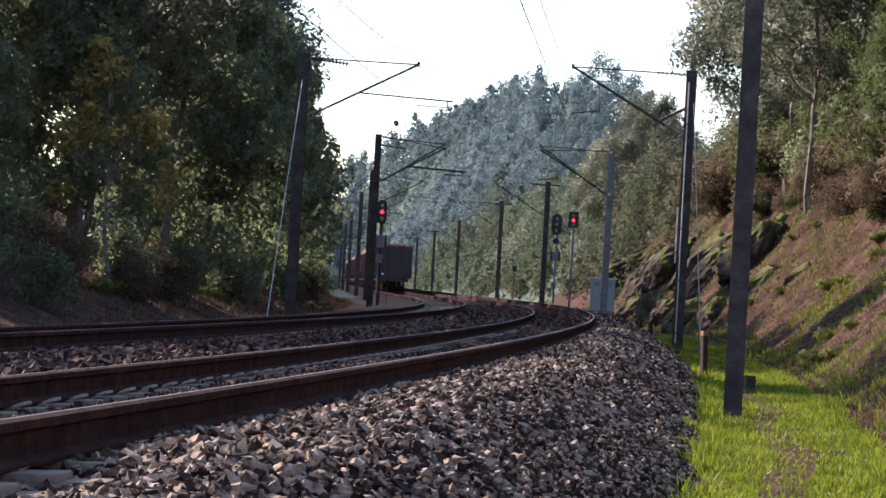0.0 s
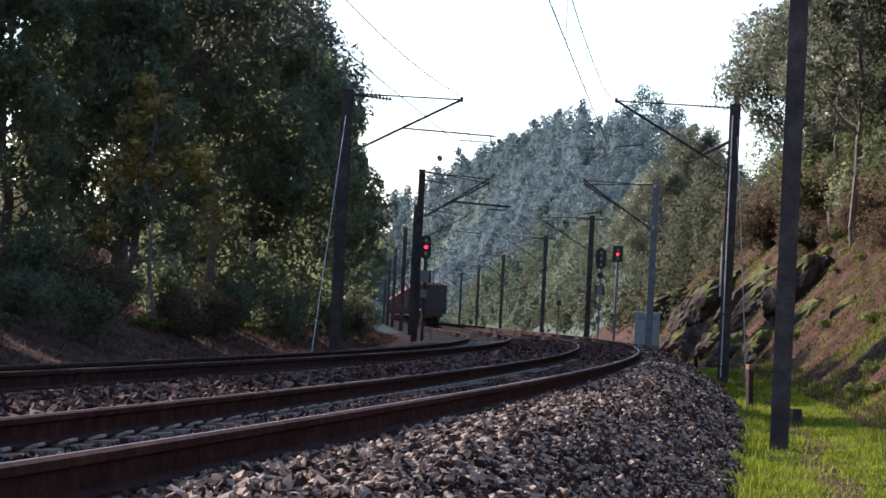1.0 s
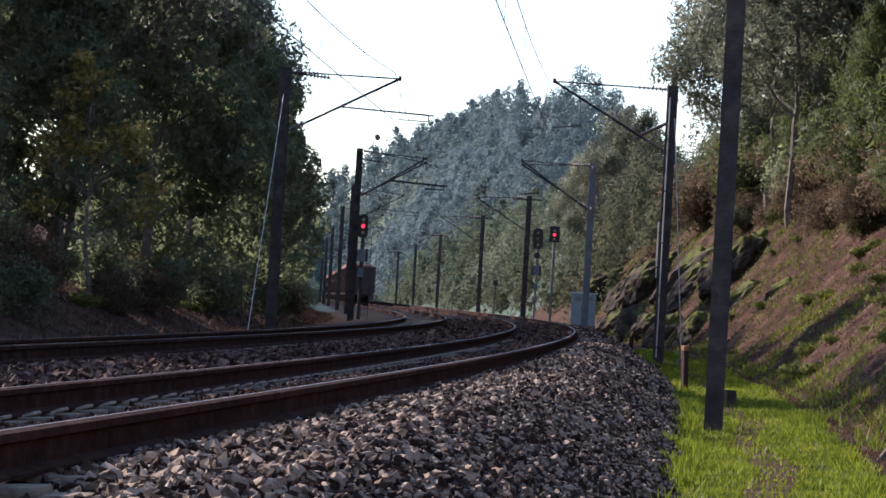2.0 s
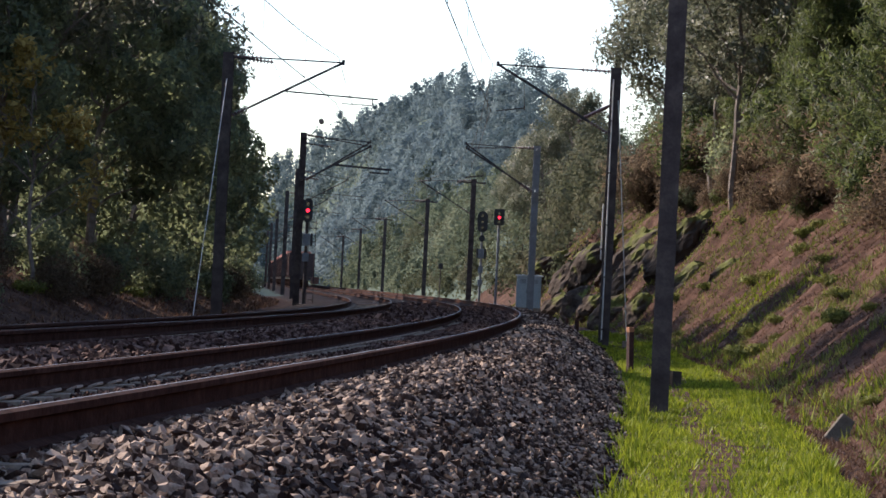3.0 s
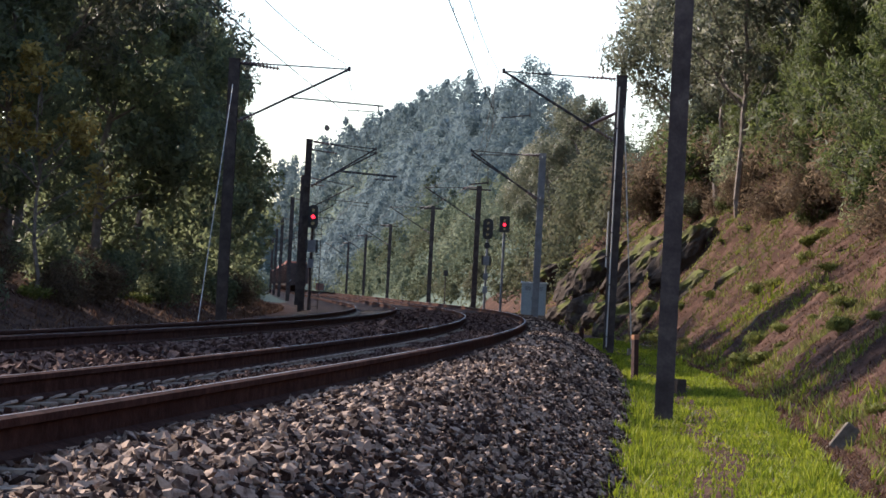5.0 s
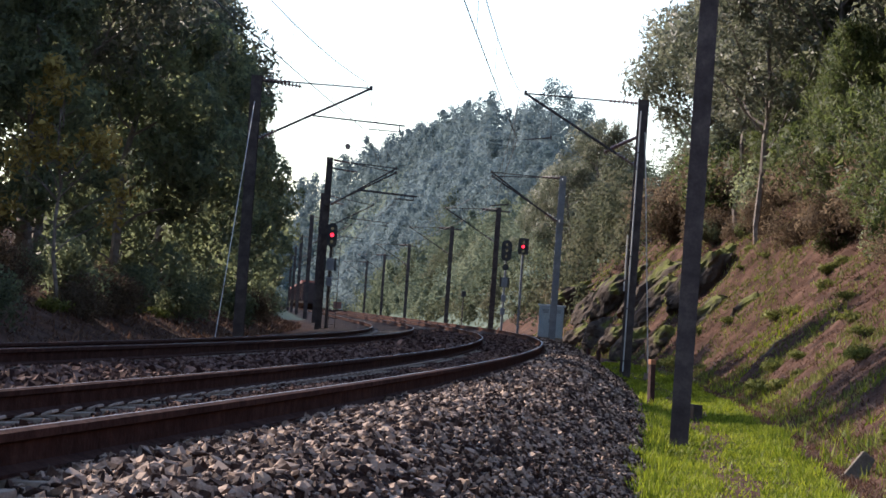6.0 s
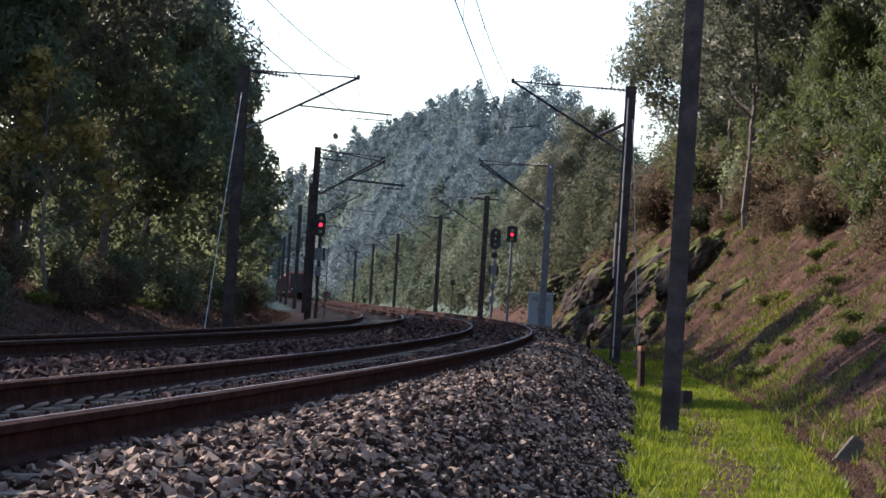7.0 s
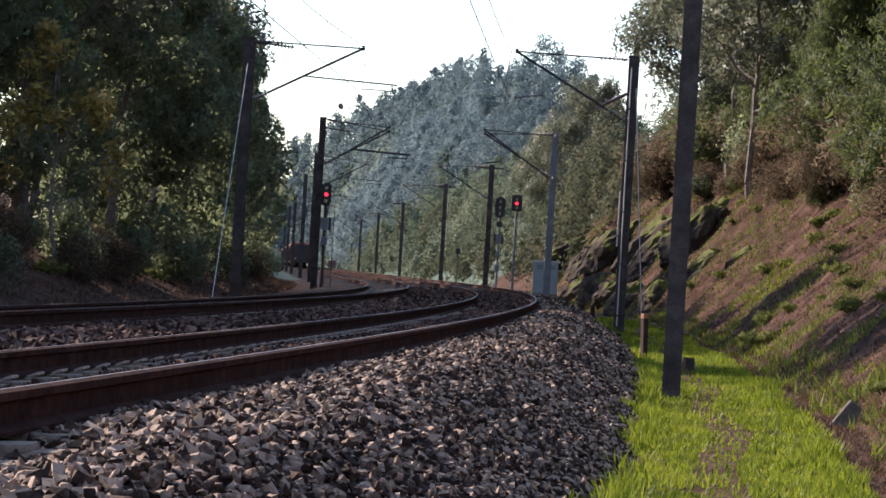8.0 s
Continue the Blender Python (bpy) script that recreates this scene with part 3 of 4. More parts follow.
# ---- posts by the path ----
def path_post(s, off, h, w, mat, cap, label):
    x, y = along(s, off)
    z = float(land(s, off))
    t = thing("marker_post", pose(x, y, z, random.uniform(-1.5, 1.5), random.uniform(-1.5, 1.5), random.uniform(0, 90)), label, "marker post", "posts beside the path")
    part("shaft", one(box, -w / 2, w / 2, -w / 2, w / 2, -0.3, h, 0.012), mat, t)
    if cap:
        part("painted_top", one(box, -w / 2 - 0.004, w / 2 + 0.004, -w / 2 - 0.004, w / 2 + 0.004, h - cap, h + 0.006, 0.012), M_ORANGE, t, "faded orange painted top")


path_post(45.4, 2.3, 0.90, 0.105, M_WOOD, 0.09, "reddish timber marker post with a faded orange top")
path_post(87, 2.5, 0.58, 0.12, M_WOOD, 0, "short dark timber post at the ballast foot")
path_post(94, 2.55, 0.55, 0.12, M_WOOD, 0, "short dark timber post at the ballast foot")
path_post(40, 2.95, 0.27, 0.16, M_ROCK, 0, "low dark stone boundary marker in the grass")


# ---- train ----
STANCHION = bpy.data.meshes.new("stanchion")
_bm = one(box, -0.03, 0.03, -0.06, 0.06, 1.15, 3.85)
_bm.to_mesh(STANCHION)
_bm.free()
STANCHION.materials.append(M_WAGON_END)


def wagon(train, y0, kind):
    L = 14.0
    bm = bmesh.new()
    box(bm, -1.45, 1.45, y0, y0 + L - 1.2, 1.15, 4.25 if kind else 3.9, 0.04)
    body = part("wagon_body", bm, (M_WAGON, M_TARP, M_WAGON)[kind], train)
    for k in range(7):
        for sx in (-1, 1):
            piece("stanchion", STANCHION, body, pose(sx * 1.47, y0 + 0.4 + k * (L - 2.0) / 6, 0))
    bm = bmesh.new()
    box(bm, -1.38, 1.38, y0 - 0.05, y0 - 0.005, 1.2, 3.85)
    for xx in (-1.3, -0.45, 0.45, 1.3):
        box(bm, xx - 0.05, xx + 0.05, y0 - 0.11, y0 - 0.05, 1.15, 3.9)
    part("end_wall", bm, M_WAGON_END, body)
    part("underframe", one(box, -1.2, 1.2, y0 - 0.1, y0 + L - 1.1, 0.88, 1.14), M_WAGON_END, body)
    for yy in (y0 - 0.35, y0 + L - 1.2):
        bm = bmesh.new()
        for xx in (-0.87, 0.87):
            tube(bm, (xx, yy, 1.04), (xx, yy + 0.4, 1.04), 0.10, n=10)
            tube(bm, (xx, yy - 0.03, 1.04), (xx, yy + 0.0, 1.04), 0.20, n=14)
        part("buffers", bm, M_WAGON_END, body)
    for yy in (y0 + 1.6, y0 + 3.4, y0 + L - 4.6, y0 + L - 2.8):
        bm = bmesh.new()
        for xx in (-0.87, 0.87):
            tube(bm, (xx - 0.06, yy, 0.46), (xx + 0.06, yy, 0.46), 0.46, n=20)
        tube(bm, (-0.87, yy, 0.46), (0.87, yy, 0.46), 0.08)
        part("wheelset", bm, M_RUST, body)


TRAIN_S0, TRAIN_V = 206.0, 24.5


def freight_train():
    t = thing("freight_train", Matrix(), "long freight train of dusty red-brown wagons on the far track", "train")
    for i in range(18):
        wagon(t, i * 14.0, i % 3 if i else 0)
    part("tail_lamp", one(tube, (-1.0, -0.16, 1.45), (-1.0, -0.06, 1.45), 0.10, n=12), M_CABTOP, t)
    return t


the_train = freight_train()

# ---- loose ballast stones ----
BLOCK = np.array([(-1, -1, -1), (1, -1, -1), (1, 1, -1), (-1, 1, -1), (-1, -1, 1), (1, -1, 1), (1, 1, 1), (-1, 1, 1)]) * 0.8
BLOCK_F = np.array([(0, 3, 2), (0, 2, 1), (4, 5, 6), (4, 6, 7), (0, 1, 5), (0, 5, 4), (1, 2, 6), (1, 6, 5), (2, 3, 7), (2, 7, 6), (3, 0, 4), (3, 4, 7)])
_g = (1 + 5 ** 0.5) / 2
CHIP = np.array([(-1, _g, 0), (1, _g, 0), (-1, -_g, 0), (1, -_g, 0), (0, -1, _g), (0, 1, _g), (0, -1, -_g), (0, 1, -_g), (_g, 0, -1), (_g, 0, 1), (-_g, 0, -1), (-_g, 0, 1)]) / 1.9
CHIP_F = np.array([(0, 11, 5), (0, 5, 1), (0, 1, 7), (0, 7, 10), (0, 10, 11), (1, 5, 9), (5, 11, 4), (11, 10, 2), (10, 7, 6), (7, 1, 8), (3, 9, 4), (3, 4, 2), (3, 2, 6), (3, 6, 8), (3, 8, 9), (4, 9, 5), (2, 4, 11), (6, 2, 10), (8, 6, 7), (9, 8, 1)])


def turns(n):
    q = rng.normal(size=(n, 4))
    q /= np.linalg.norm(q, axis=1)[:, None]
    w, x, y, z = q.T
    return np.stack([np.stack([1 - 2 * (y * y + z * z), 2 * (x * y - z * w), 2 * (x * z + y * w)], -1),
                     np.stack([2 * (x * y + z * w), 1 - 2 * (x * x + z * z), 2 * (y * z - x * w)], -1),
                     np.stack([2 * (x * z - y * w), 2 * (y * z + x * w), 1 - 2 * (x * x + y * y)], -1)], 1)


def lying(n):
    """Turns that leave most stones on a flat side, tipped a little."""
    a, b, c = rng.uniform(0, 6.283, n), rng.normal(size=n) * 0.5, rng.normal(size=n) * 0.5
    zero, unit = np.zeros(n), np.ones(n)

    def rows(*e):
        return np.stack(e, -1).reshape(n, 3, 3)

    rz = rows(np.cos(a), -np.sin(a), zero, np.sin(a), np.cos(a), zero, zero, zero, unit)
    rx = rows(unit, zero, zero, zero, np.cos(b), -np.sin(b), zero, np.sin(b), np.cos(b))
    ry = rows(np.cos(c), zero, np.sin(c), zero, unit, zero, -np.sin(c), zero, np.cos(c))
    return rx @ ry @ rz


def stones(regions, mat):
    """Broken angular chips close to the path, simple split blocks farther off."""
    vs, fs, base = [], [], 0
    for s0, s1, o0, o1, gap, size, shape, sides in regions:
        n, k = int((s1 - s0) * (o1 - o0) / gap ** 2), len(shape)
        s, o = rng.uniform(s0, s1, n), rng.uniform(o0, o1, n)
        x, y = along(s, o)
        z = bed_height(s, o) + rng.uniform(-0.4, 0.9, n) * size * 0.75
        half = size * rng.uniform(0.5, 1.3, (n, 1)) ** 1.5 * np.stack([rng.uniform(0.75, 1.35, n), rng.uniform(0.55, 1.0, n), rng.uniform(0.35, 0.75, n)], -1)
        v = shape[None] * rng.uniform(0.72, 1.15, (n, k, 1)) * rng.uniform(0.62, 1.2, (n, k, 3)) * half[:, None, :]
        spin = np.where((rng.uniform(0, 1, n) < 0.65)[:, None, None], lying(n), turns(n))
        v = np.einsum("nij,nkj->nki", spin, v)
        vs.append((v + np.stack([x, y, z], -1)[:, None, :]).reshape(-1, 3))
        fs.append((base + np.arange(n)[:, None, None] * k + sides[None]).reshape(-1, 3))
        base += n * k
    return mesh_of("ballast_stones", np.concatenate(vs), np.concatenate(fs), mat)


STONE_REGIONS = [
    (5, 24, 0.10, 2.35, 0.055, 0.037, CHIP, CHIP_F),
    (5, 24, 0.10, 2.35, 0.048, 0.031, BLOCK, BLOCK_F),
    (24, 36, 0.10, 2.35, 0.052, 0.038, BLOCK, BLOCK_F),
    (36, 62, 0.10, 2.4, 0.075, 0.046, BLOCK, BLOCK_F),
    (62, 110, 0.10, 2.4, 0.13, 0.068, BLOCK, BLOCK_F),
]
RUSTY_REGIONS = [
    (60, 110, -1.62, -0.12, 0.13, 0.055, BLOCK, BLOCK_F),
    (8, 60, -1.62, -0.12, 0.075, 0.024, BLOCK, BLOCK_F),
    (9, 55, -4.1, -1.86, 0.092, 0.043, BLOCK, BLOCK_F),
    (55, 110, -4.1, -1.86, 0.16, 0.065, BLOCK, BLOCK_F),
    (18, 60, -8.2, -6.1, 0.17, 0.055, BLOCK, BLOCK_F),
    (14, 70, -5.9, -4.35, 0.15, 0.05, BLOCK, BLOCK_F),
]
tagged(new("ballast_stones", stones(STONE_REGIONS, M_STONE)), "loose angular grey and brown crushed ballast stones", "ballast", kind="stuff")
tagged(new("ballast_stones", stones(RUSTY_REGIONS, M_STONE_RUSTY)), "rust-stained brown ballast stones between the rails", "ballast", kind="stuff")


# ---- leaves ----
def leaf_quads(c, size, long=1.6, droop=0.0, out=None, loose=0.6):
    """Small folded leaves or sprays: a slim leaf of three points round every centre."""
    n = len(c)
    a = rng.normal(size=(n, 3))
    a[:, 2] = a[:, 2] * (1 - droop) - droop * 1.5
    a /= np.linalg.norm(a, axis=1)[:, None]
    if out is None:
        b = np.cross(a, rng.normal(size=(n, 3)))
    else:
        nrm = out / (np.linalg.norm(out, axis=1)[:, None] + 1e-9) + rng.normal(size=(n, 3)) * loose
        nrm /= np.linalg.norm(nrm, axis=1)[:, None]
        a = np.cross(nrm, a)
        a /= np.linalg.norm(a, axis=1)[:, None] + 1e-9
        b = np.cross(nrm, a)
    b /= np.linalg.norm(b, axis=1)[:, None] + 1e-9
    k = (np.broadcast_to(size, (n,)) * rng.uniform(0.6, 1.3, n))[:, None]
    a, b = a * k * long * 0.5, b * k * 0.5
    return np.stack([c - a, c + b + a * 0.35, c + a * 0.9 - b * 0.6], 1)


def leaf_mesh(name, q, mat, out):
    """Leaves shaded with the roundness of the clump that they clothe."""
    g = np.cross(q[:, 1] - q[:, 0], q[:, 2] - q[:, 0])
    g /= np.linalg.norm(g, axis=1)[:, None] + 1e-12
    out = out / (np.linalg.norm(out, axis=1)[:, None] + 1e-9)
    back = (g * out).sum(1) < 0
    q[back] = q[back][:, ::-1]
    g[back] *= -1
    me = mesh_of(name, q.reshape(-1, 3), np.arange(len(q) * 3).reshape(-1, 3), mat, True)
    nrm = out + g * 0.45
    nrm /= np.linalg.norm(nrm, axis=1)[:, None]
    me.normals_split_custom_set_from_vertices(np.repeat(nrm, 3, 0).tolist())
    return me


def ball(n, hollow=0.55):
    d = rng.normal(size=(n, 3))
    d /= np.linalg.norm(d, axis=1)[:, None]
    return d * (hollow + (1 - hollow) * rng.uniform(0, 1, (n, 1)) ** 0.6)


def limb_mesh(name, limbs, mat):
    bm = bmesh.new()
    for pts, r0, r1 in limbs:
        m = len(pts) - 1
        for i in range(m):
            tube(bm, pts[i], pts[i + 1], r0 + (r1 - r0) * i / m, r0 + (r1 - r0) * (i + 1) / m, n=5)
    me = bpy.data.meshes.new(name)
    bm.to_mesh(me)
    bm.free()
    me.materials.append(mat)
    return me


def bent(a, b, n=5, wob=0.15):
    a, b = np.array(a, float), np.array(b, float)
    p = [a + (b - a) * i / n + (rng.normal(size=3) * wob if 0 < i < n else 0) for i in range(n + 1)]
    return [tuple(q) for q in p]


def eucalyptus(h, seed_mat=None, leaves=11500, size=0.155):
    """Tall thin trunk, steep limbs and loose hanging sprays with gaps."""
    top = np.array([rng.normal() * 0.5, rng.normal() * 0.5, h * 0.93])
    limbs = [(bent((0, 0, -0.4), top, 8, 0.14), 0.16, 0.03)]
    clumps = [(top, 1.1)]
    for i in range(17):
        f = rng.uniform(0.28, 0.94)
        root = top * f
        a = rng.uniform(0, 6.283)
        ln = (1.1 - f) * h * 0.30 + 0.8
        tip = root + np.array([math.cos(a) * ln, math.sin(a) * ln, ln * rng.uniform(0.5, 1.1)])
        limbs.append((bent(root, tip, 4, 0.08), 0.06, 0.015))
        clumps.append((tip, rng.uniform(0.9, 1.7)))
        clumps.append(((root + tip) / 2 + rng.normal(size=3) * 0.4, rng.uniform(0.5, 1.0)))
    w = np.array([r ** 2 for _, r in clumps])
    bs = [ball(int(k), 0.15) for k in w / w.sum() * leaves]
    cs = [c + b * r * np.array([1, 1, 1.15]) for (c, r), b in zip(clumps, bs)]
    return limb_mesh("trunk", limbs, M_BARK), leaf_mesh("crown", leaf_quads(np.concatenate(cs), size, 2.2, 0.5), seed_mat or M_EUCA, np.concatenate(bs))


def dense_tree(h, w, leaves=13000, size=0.17, mat=None):
    """A broad evergreen clothed to the ground, built of lobes."""
    limbs = [(bent((0, 0, -0.4), (0.2, 0.1, h * 0.85), 6, 0.12), 0.18, 0.03)]
    lobes = []
    for i in range(44):
        z = rng.uniform(0.04, 0.97)
        spread = w * 0.5 * (1 - max(0, z - 0.45) / 0.62) ** 0.7 * (0.75 + 0.25 * min(1, z / 0.2))
        a = rng.uniform(0, 6.283)
        r = spread * rng.uniform(0.55, 1.0)
        c = np.array([math.cos(a) * r, math.sin(a) * r, z * h])
        lobes.append((c, rng.uniform(0.55, 1.15) * w / 6))
        if i % 3 == 0:
            limbs.append((bent((0.1, 0.05, max(0.3, z * h - 1.0)), c, 3, 0.1), 0.05, 0.012))
    ww = np.array([r ** 2 for _, r in lobes])
    bs = [ball(int(k), 0.6) for k in ww / ww.sum() * leaves]
    cs = [c + b * r for (c, r), b in zip(lobes, bs)]
    return limb_mesh("trunk", limbs, M_BARK), leaf_mesh("crown", leaf_quads(np.concatenate(cs), size, 1.7, 0.15, np.concatenate(bs), 0.7), mat or M_DENSE, np.concatenate(bs))


def golden_tree(h, w, leaves=1500, size=0.12):
    """A slender young tree: bare below, thin steep limbs and sparse sprays above."""
    limbs, bs, cs = [(bent((0, 0, -0.4), (0.15, 0.1, h * 0.95), 7, 0.07), 0.06, 0.012)], [], []
    for i in range(16):
        z = rng.uniform(0.38, 0.98)
        a, far = rng.uniform(0, 6.283), w * 0.5 * (1.15 - z) * rng.uniform(0.8, 1.6)
        tip = np.array([math.cos(a) * far, math.sin(a) * far, z * h])
        limbs.append((bent((0.05, 0.05, z * h - 0.9), tip, 3, 0.05), 0.02, 0.006))
        b = ball(leaves // 16, 0.1)
        bs.append(b)
        cs.append(tip + b * rng.uniform(0.28, 0.5))
    return limb_mesh("trunk", limbs, M_BARK), leaf_mesh("crown", leaf_quads(np.concatenate(cs), size, 1.7, 0.15), M_GOLD, np.concatenate(bs))


def pine(h, leaves=14000, size=0.042, mat=None):
    limbs = [(bent((0, 0, -0.4), (0, 0, h), 7, 0.04), 0.10, 0.015)]
    cs = []
    z = h * 0.08
    while z < h * 0.97:
        reach = (1 - z / h) * h * 0.30 + 0.25
        for j in range(5):
            a, far = rng.uniform(0, 6.283), reach * rng.uniform(0.55, 1.25)
            tip = np.array([math.cos(a) * far, math.sin(a) * far, z + far * rng.uniform(0.4, 0.9)])
            limbs.append((bent((0, 0, z), tip, 2, 0.03), 0.03, 0.008))
            f = rng.uniform(0.15, 1.05, 24) ** 0.55
            cs.append(np.array([0, 0, z]) + (tip - np.array([0, 0, z])) * f[:, None] + rng.normal(size=(24, 3)) * 0.12)
        z += h * 0.07
    c = np.concatenate(cs)
    tuft = rng.normal(size=(leaves, 3)) * 0.12
    c = c[rng.integers(0, len(c), leaves)] + tuft
    return limb_mesh("trunk", limbs, M_BARK), leaf_mesh("crown", leaf_quads(c, size, 6.0, -0.25), mat or M_PINE, tuft * 3 + c * np.array([0.3, 0.3, 0]) + np.array([0, 0, 0.2]))


def bush(w, h, leaves, size, mat, long=1.8):
    limbs = []
    lobes = []
    for i in range(10):
        a, r = rng.uniform(0, 6.283), w * 0.5 * rng.uniform(0, 0.8)
        c = np.array([math.cos(a) * r, math.sin(a) * r, h * rng.uniform(0.25, 0.85) * (1 - r / w * 0.7)])
        limbs.append((bent((0, 0, -0.1), c, 2, 0.06), 0.025, 0.008))
        lobes.append((c, rng.uniform(0.18, 0.34) * w))
    bs = [ball(leaves // 10, 0.2) for _ in lobes]
    cs = [c + b * r * np.array([1, 1, h / w + 0.2]) for (c, r), b in zip(lobes, bs)]
    return limb_mesh("stem", limbs, M_BARK), leaf_mesh("foliage", leaf_quads(np.concatenate(cs), size, long, 0.0), mat, np.concatenate(bs))


def plant(name, meshes, s, off, scale, label, category, group, lean=3.0, names=("trunk", "crown")):
    x, y = along(s, off)
    m = pose(x, y, float(land(s, off)), rng.uniform(-lean, lean), rng.uniform(-lean, lean), rng.uniform(0, 360)) @ Matrix.Diagonal((scale, scale, scale, 1))
    t = thing(name, m, label, category, group)
    piece(names[0], meshes[0], t)
    piece(names[1], meshes[1], t)
    return t


EUCA = [eucalyptus(14.0) for _ in range(4)]
DENSE = [dense_tree(9.5, 5.6) for _ in range(3)]
PINES = [pine(6.5) for _ in range(3)]
GOLD = [golden_tree(5.6, 3.0)]
BUSH_D = [bush(2.6, 2.2, 2400, 0.12, M_DENSE) for _ in range(2)]
BUSH_G = [bush(2.4, 2.2, 4200, 0.075, M_PINE, 2.4) for _ in range(2)]
BUSH_B = [bush(3.0, 1.7, 6000, 0.05, M_BRACKEN, 3.2) for _ in range(2)]
BUSH_W = [bush(1.3, 0.36, 700, 0.065, M_WEED, 2.6) for _ in range(3)]

L_DENSE = "dense dark evergreen tree clothed in leaves to the ground"
L_EUCA = "tall grey-green eucalyptus with a thin bare trunk"
# forest on the far side of the line
for s, off, k in [(61, -16.5, 0.80), (69, -14.6, 0.95), (77, -13.3, 1.05), (87, -13.0, 1.1), (97, -12.8, 1.1), (108, -12.8, 1.15), (119, -12.9, 1.15), (131, -13.2, 1.15), (143, -13.6, 1.1), (156, -13.8, 1.1), (82, -17.5, 1.2), (100, -18, 1.25), (54, -17, 0.85), (45, -18.5, 0.8), (39, -19.5, 0.75), (33, -21, 0.7), (50, -22, 0.9), (62, -20, 1.0), (28, -18, 0.55), (36, -24.5, 0.8), (72, -19, 1.1), (42, -30, 1.1), (52, -32, 1.2), (34, -29, 1.0), (62, -31, 1.2), (28, -25, 0.7)]:
    off -= 0.6 if s > 84 else 0.2
    plant("broadleaf_tree", DENSE[int(rng.integers(3))], s, off, k, L_DENSE, "tree", "forest trees beyond the far track")
for s, off, k in [(52, -15.4, 1.42), (73, -15.5, 1.15), (84, -16, 1.15), (94, -15.5, 1.2), (104, -15.2, 1.25), (113, -15.0, 1.3), (122, -15.2, 1.25), (66, -18, 0.95), (56, -20, 0.85), (48, -16, 0.72), (42, -21, 0.75), (36, -17, 0.55), (34, -25, 0.72), (75, -24, 1.1), (60, -27, 1.0), (50, -29, 0.95), (44, -27, 0.9), (30, -23, 0.6), (136, -16, 1.3), (150, -17, 1.3)]:
    off, k = (off - 1.2, k * 0.84) if s > 80 else (off, k * 0.9)
    plant("eucalyptus_tree", EUCA[int(rng.integers(4))], s, off, k, L_EUCA, "tree", "forest trees beyond the far track")
plant("young_golden_tree", GOLD[0], 58.5, -11.9, 1.1, "slender young tree with yellowing autumn leaves", "tree", "forest trees beyond the far track")
for s in np.arange(20, 150, 1.7):
    o = -10.9 - rng.uniform(0, 2.6)
    mesh = (BUSH_D, BUSH_D, BUSH_B, BUSH_W)[int(rng.integers(4))]
    plant("shrub", mesh[int(rng.integers(2))], s, o, rng.uniform(0.5, 0.85), "low shady shrub at the forest edge", "shrub", "shrubs at the forest edge", names=("stem", "foliage"))

# the bank beside the path
for i in range(60):
    s = rng.uniform(44, 104)
    o = 9.2 + rng.uniform(0, 1) ** 1.3 * 9 + (0.8 if s > 80 else 0)
    plant("young_pine_tree", PINES[int(rng.integers(3))], s, o, rng.uniform(0.55, 1.15), "bushy fresh-green young pine on the bank", "tree", "pines on the bank")
for i in range(50):
    s = rng.uniform(48, 124)
    o = 11.0 + rng.uniform(0, 1) * 18
    plant("eucalyptus_tree", EUCA[int(rng.integers(4))], s, o, rng.uniform(0.65, 1.1), L_EUCA, "tree", "eucalyptus trees on the bank")
for s, off, k in [(165, 9.0, 0.62), (172, 11.5, 0.75), (178, 8.6, 0.55), (183, 12.5, 0.72), (188, 10.5, 0.62), (196, 12, 0.6), (200, 10, 0.5), (92, 8.6, 0.92), (99, 9.4, 0.75), (106, 9.6, 0.85), (88, 10.2, 1.0), (118, 9.4, 0.85), (128, 12.5, 0.8), (116, 10.5, 0.95), (112, 12.0, 1.0), (80, 12.0, 1.05), (84, 13.5, 1.1), (72, 13.0, 1.1), (66, 13.5, 1.05), (105, 12.0, 0.6), (110, 14.0, 0.65), (122, 14.0, 0.55), (100, 12.5, 0.62), (114, 11.5, 0.45), (94, 12.0, 0.55)]:
    plant("eucalyptus_tree", EUCA[int(rng.integers(4))], s, off, k, L_EUCA, "tree", "eucalyptus trees on the bank")
for i in range(120):
    s = rng.uniform(36, 130)
    o = 8.4 + rng.uniform(0, 1) ** 1.3 * 9.0 + (0.4 if s > 80 else 0)
    kind = int(rng.integers(6))
    if kind < 4:
        plant("dry_shrub", BUSH_B[int(rng.integers(2))], s, o, rng.uniform(0.5, 1.15), "brown dry bracken shrub on the bank", "shrub", "shrubs on the bank", names=("stem", "foliage"))
    else:
        plant("green_shrub", (BUSH_G, BUSH_D)[kind - 4][int(rng.integers(2))], s, o, rng.uniform(0.5, 1.1), "green leafy shrub on the bank", "shrub", "shrubs on the bank", names=("stem", "foliage"))
for i in range(44):
    s = rng.uniform(62, 128)
    o = 9.8 + rng.uniform(0, 1) * 4.5
    if i % 2:
        plant("dry_shrub", BUSH_B[int(rng.integers(2))], s, o, rng.uniform(1.3, 2.1), "tall brown dry shrub under the trees", "shrub", "shrubs on the bank", names=("stem", "foliage"))
    else:
        plant("green_shrub", BUSH_G[int(rng.integers(2))], s, o, rng.uniform(1.3, 2.0), "tall green leafy shrub under the trees", "shrub", "shrubs on the bank", names=("stem", "foliage"))
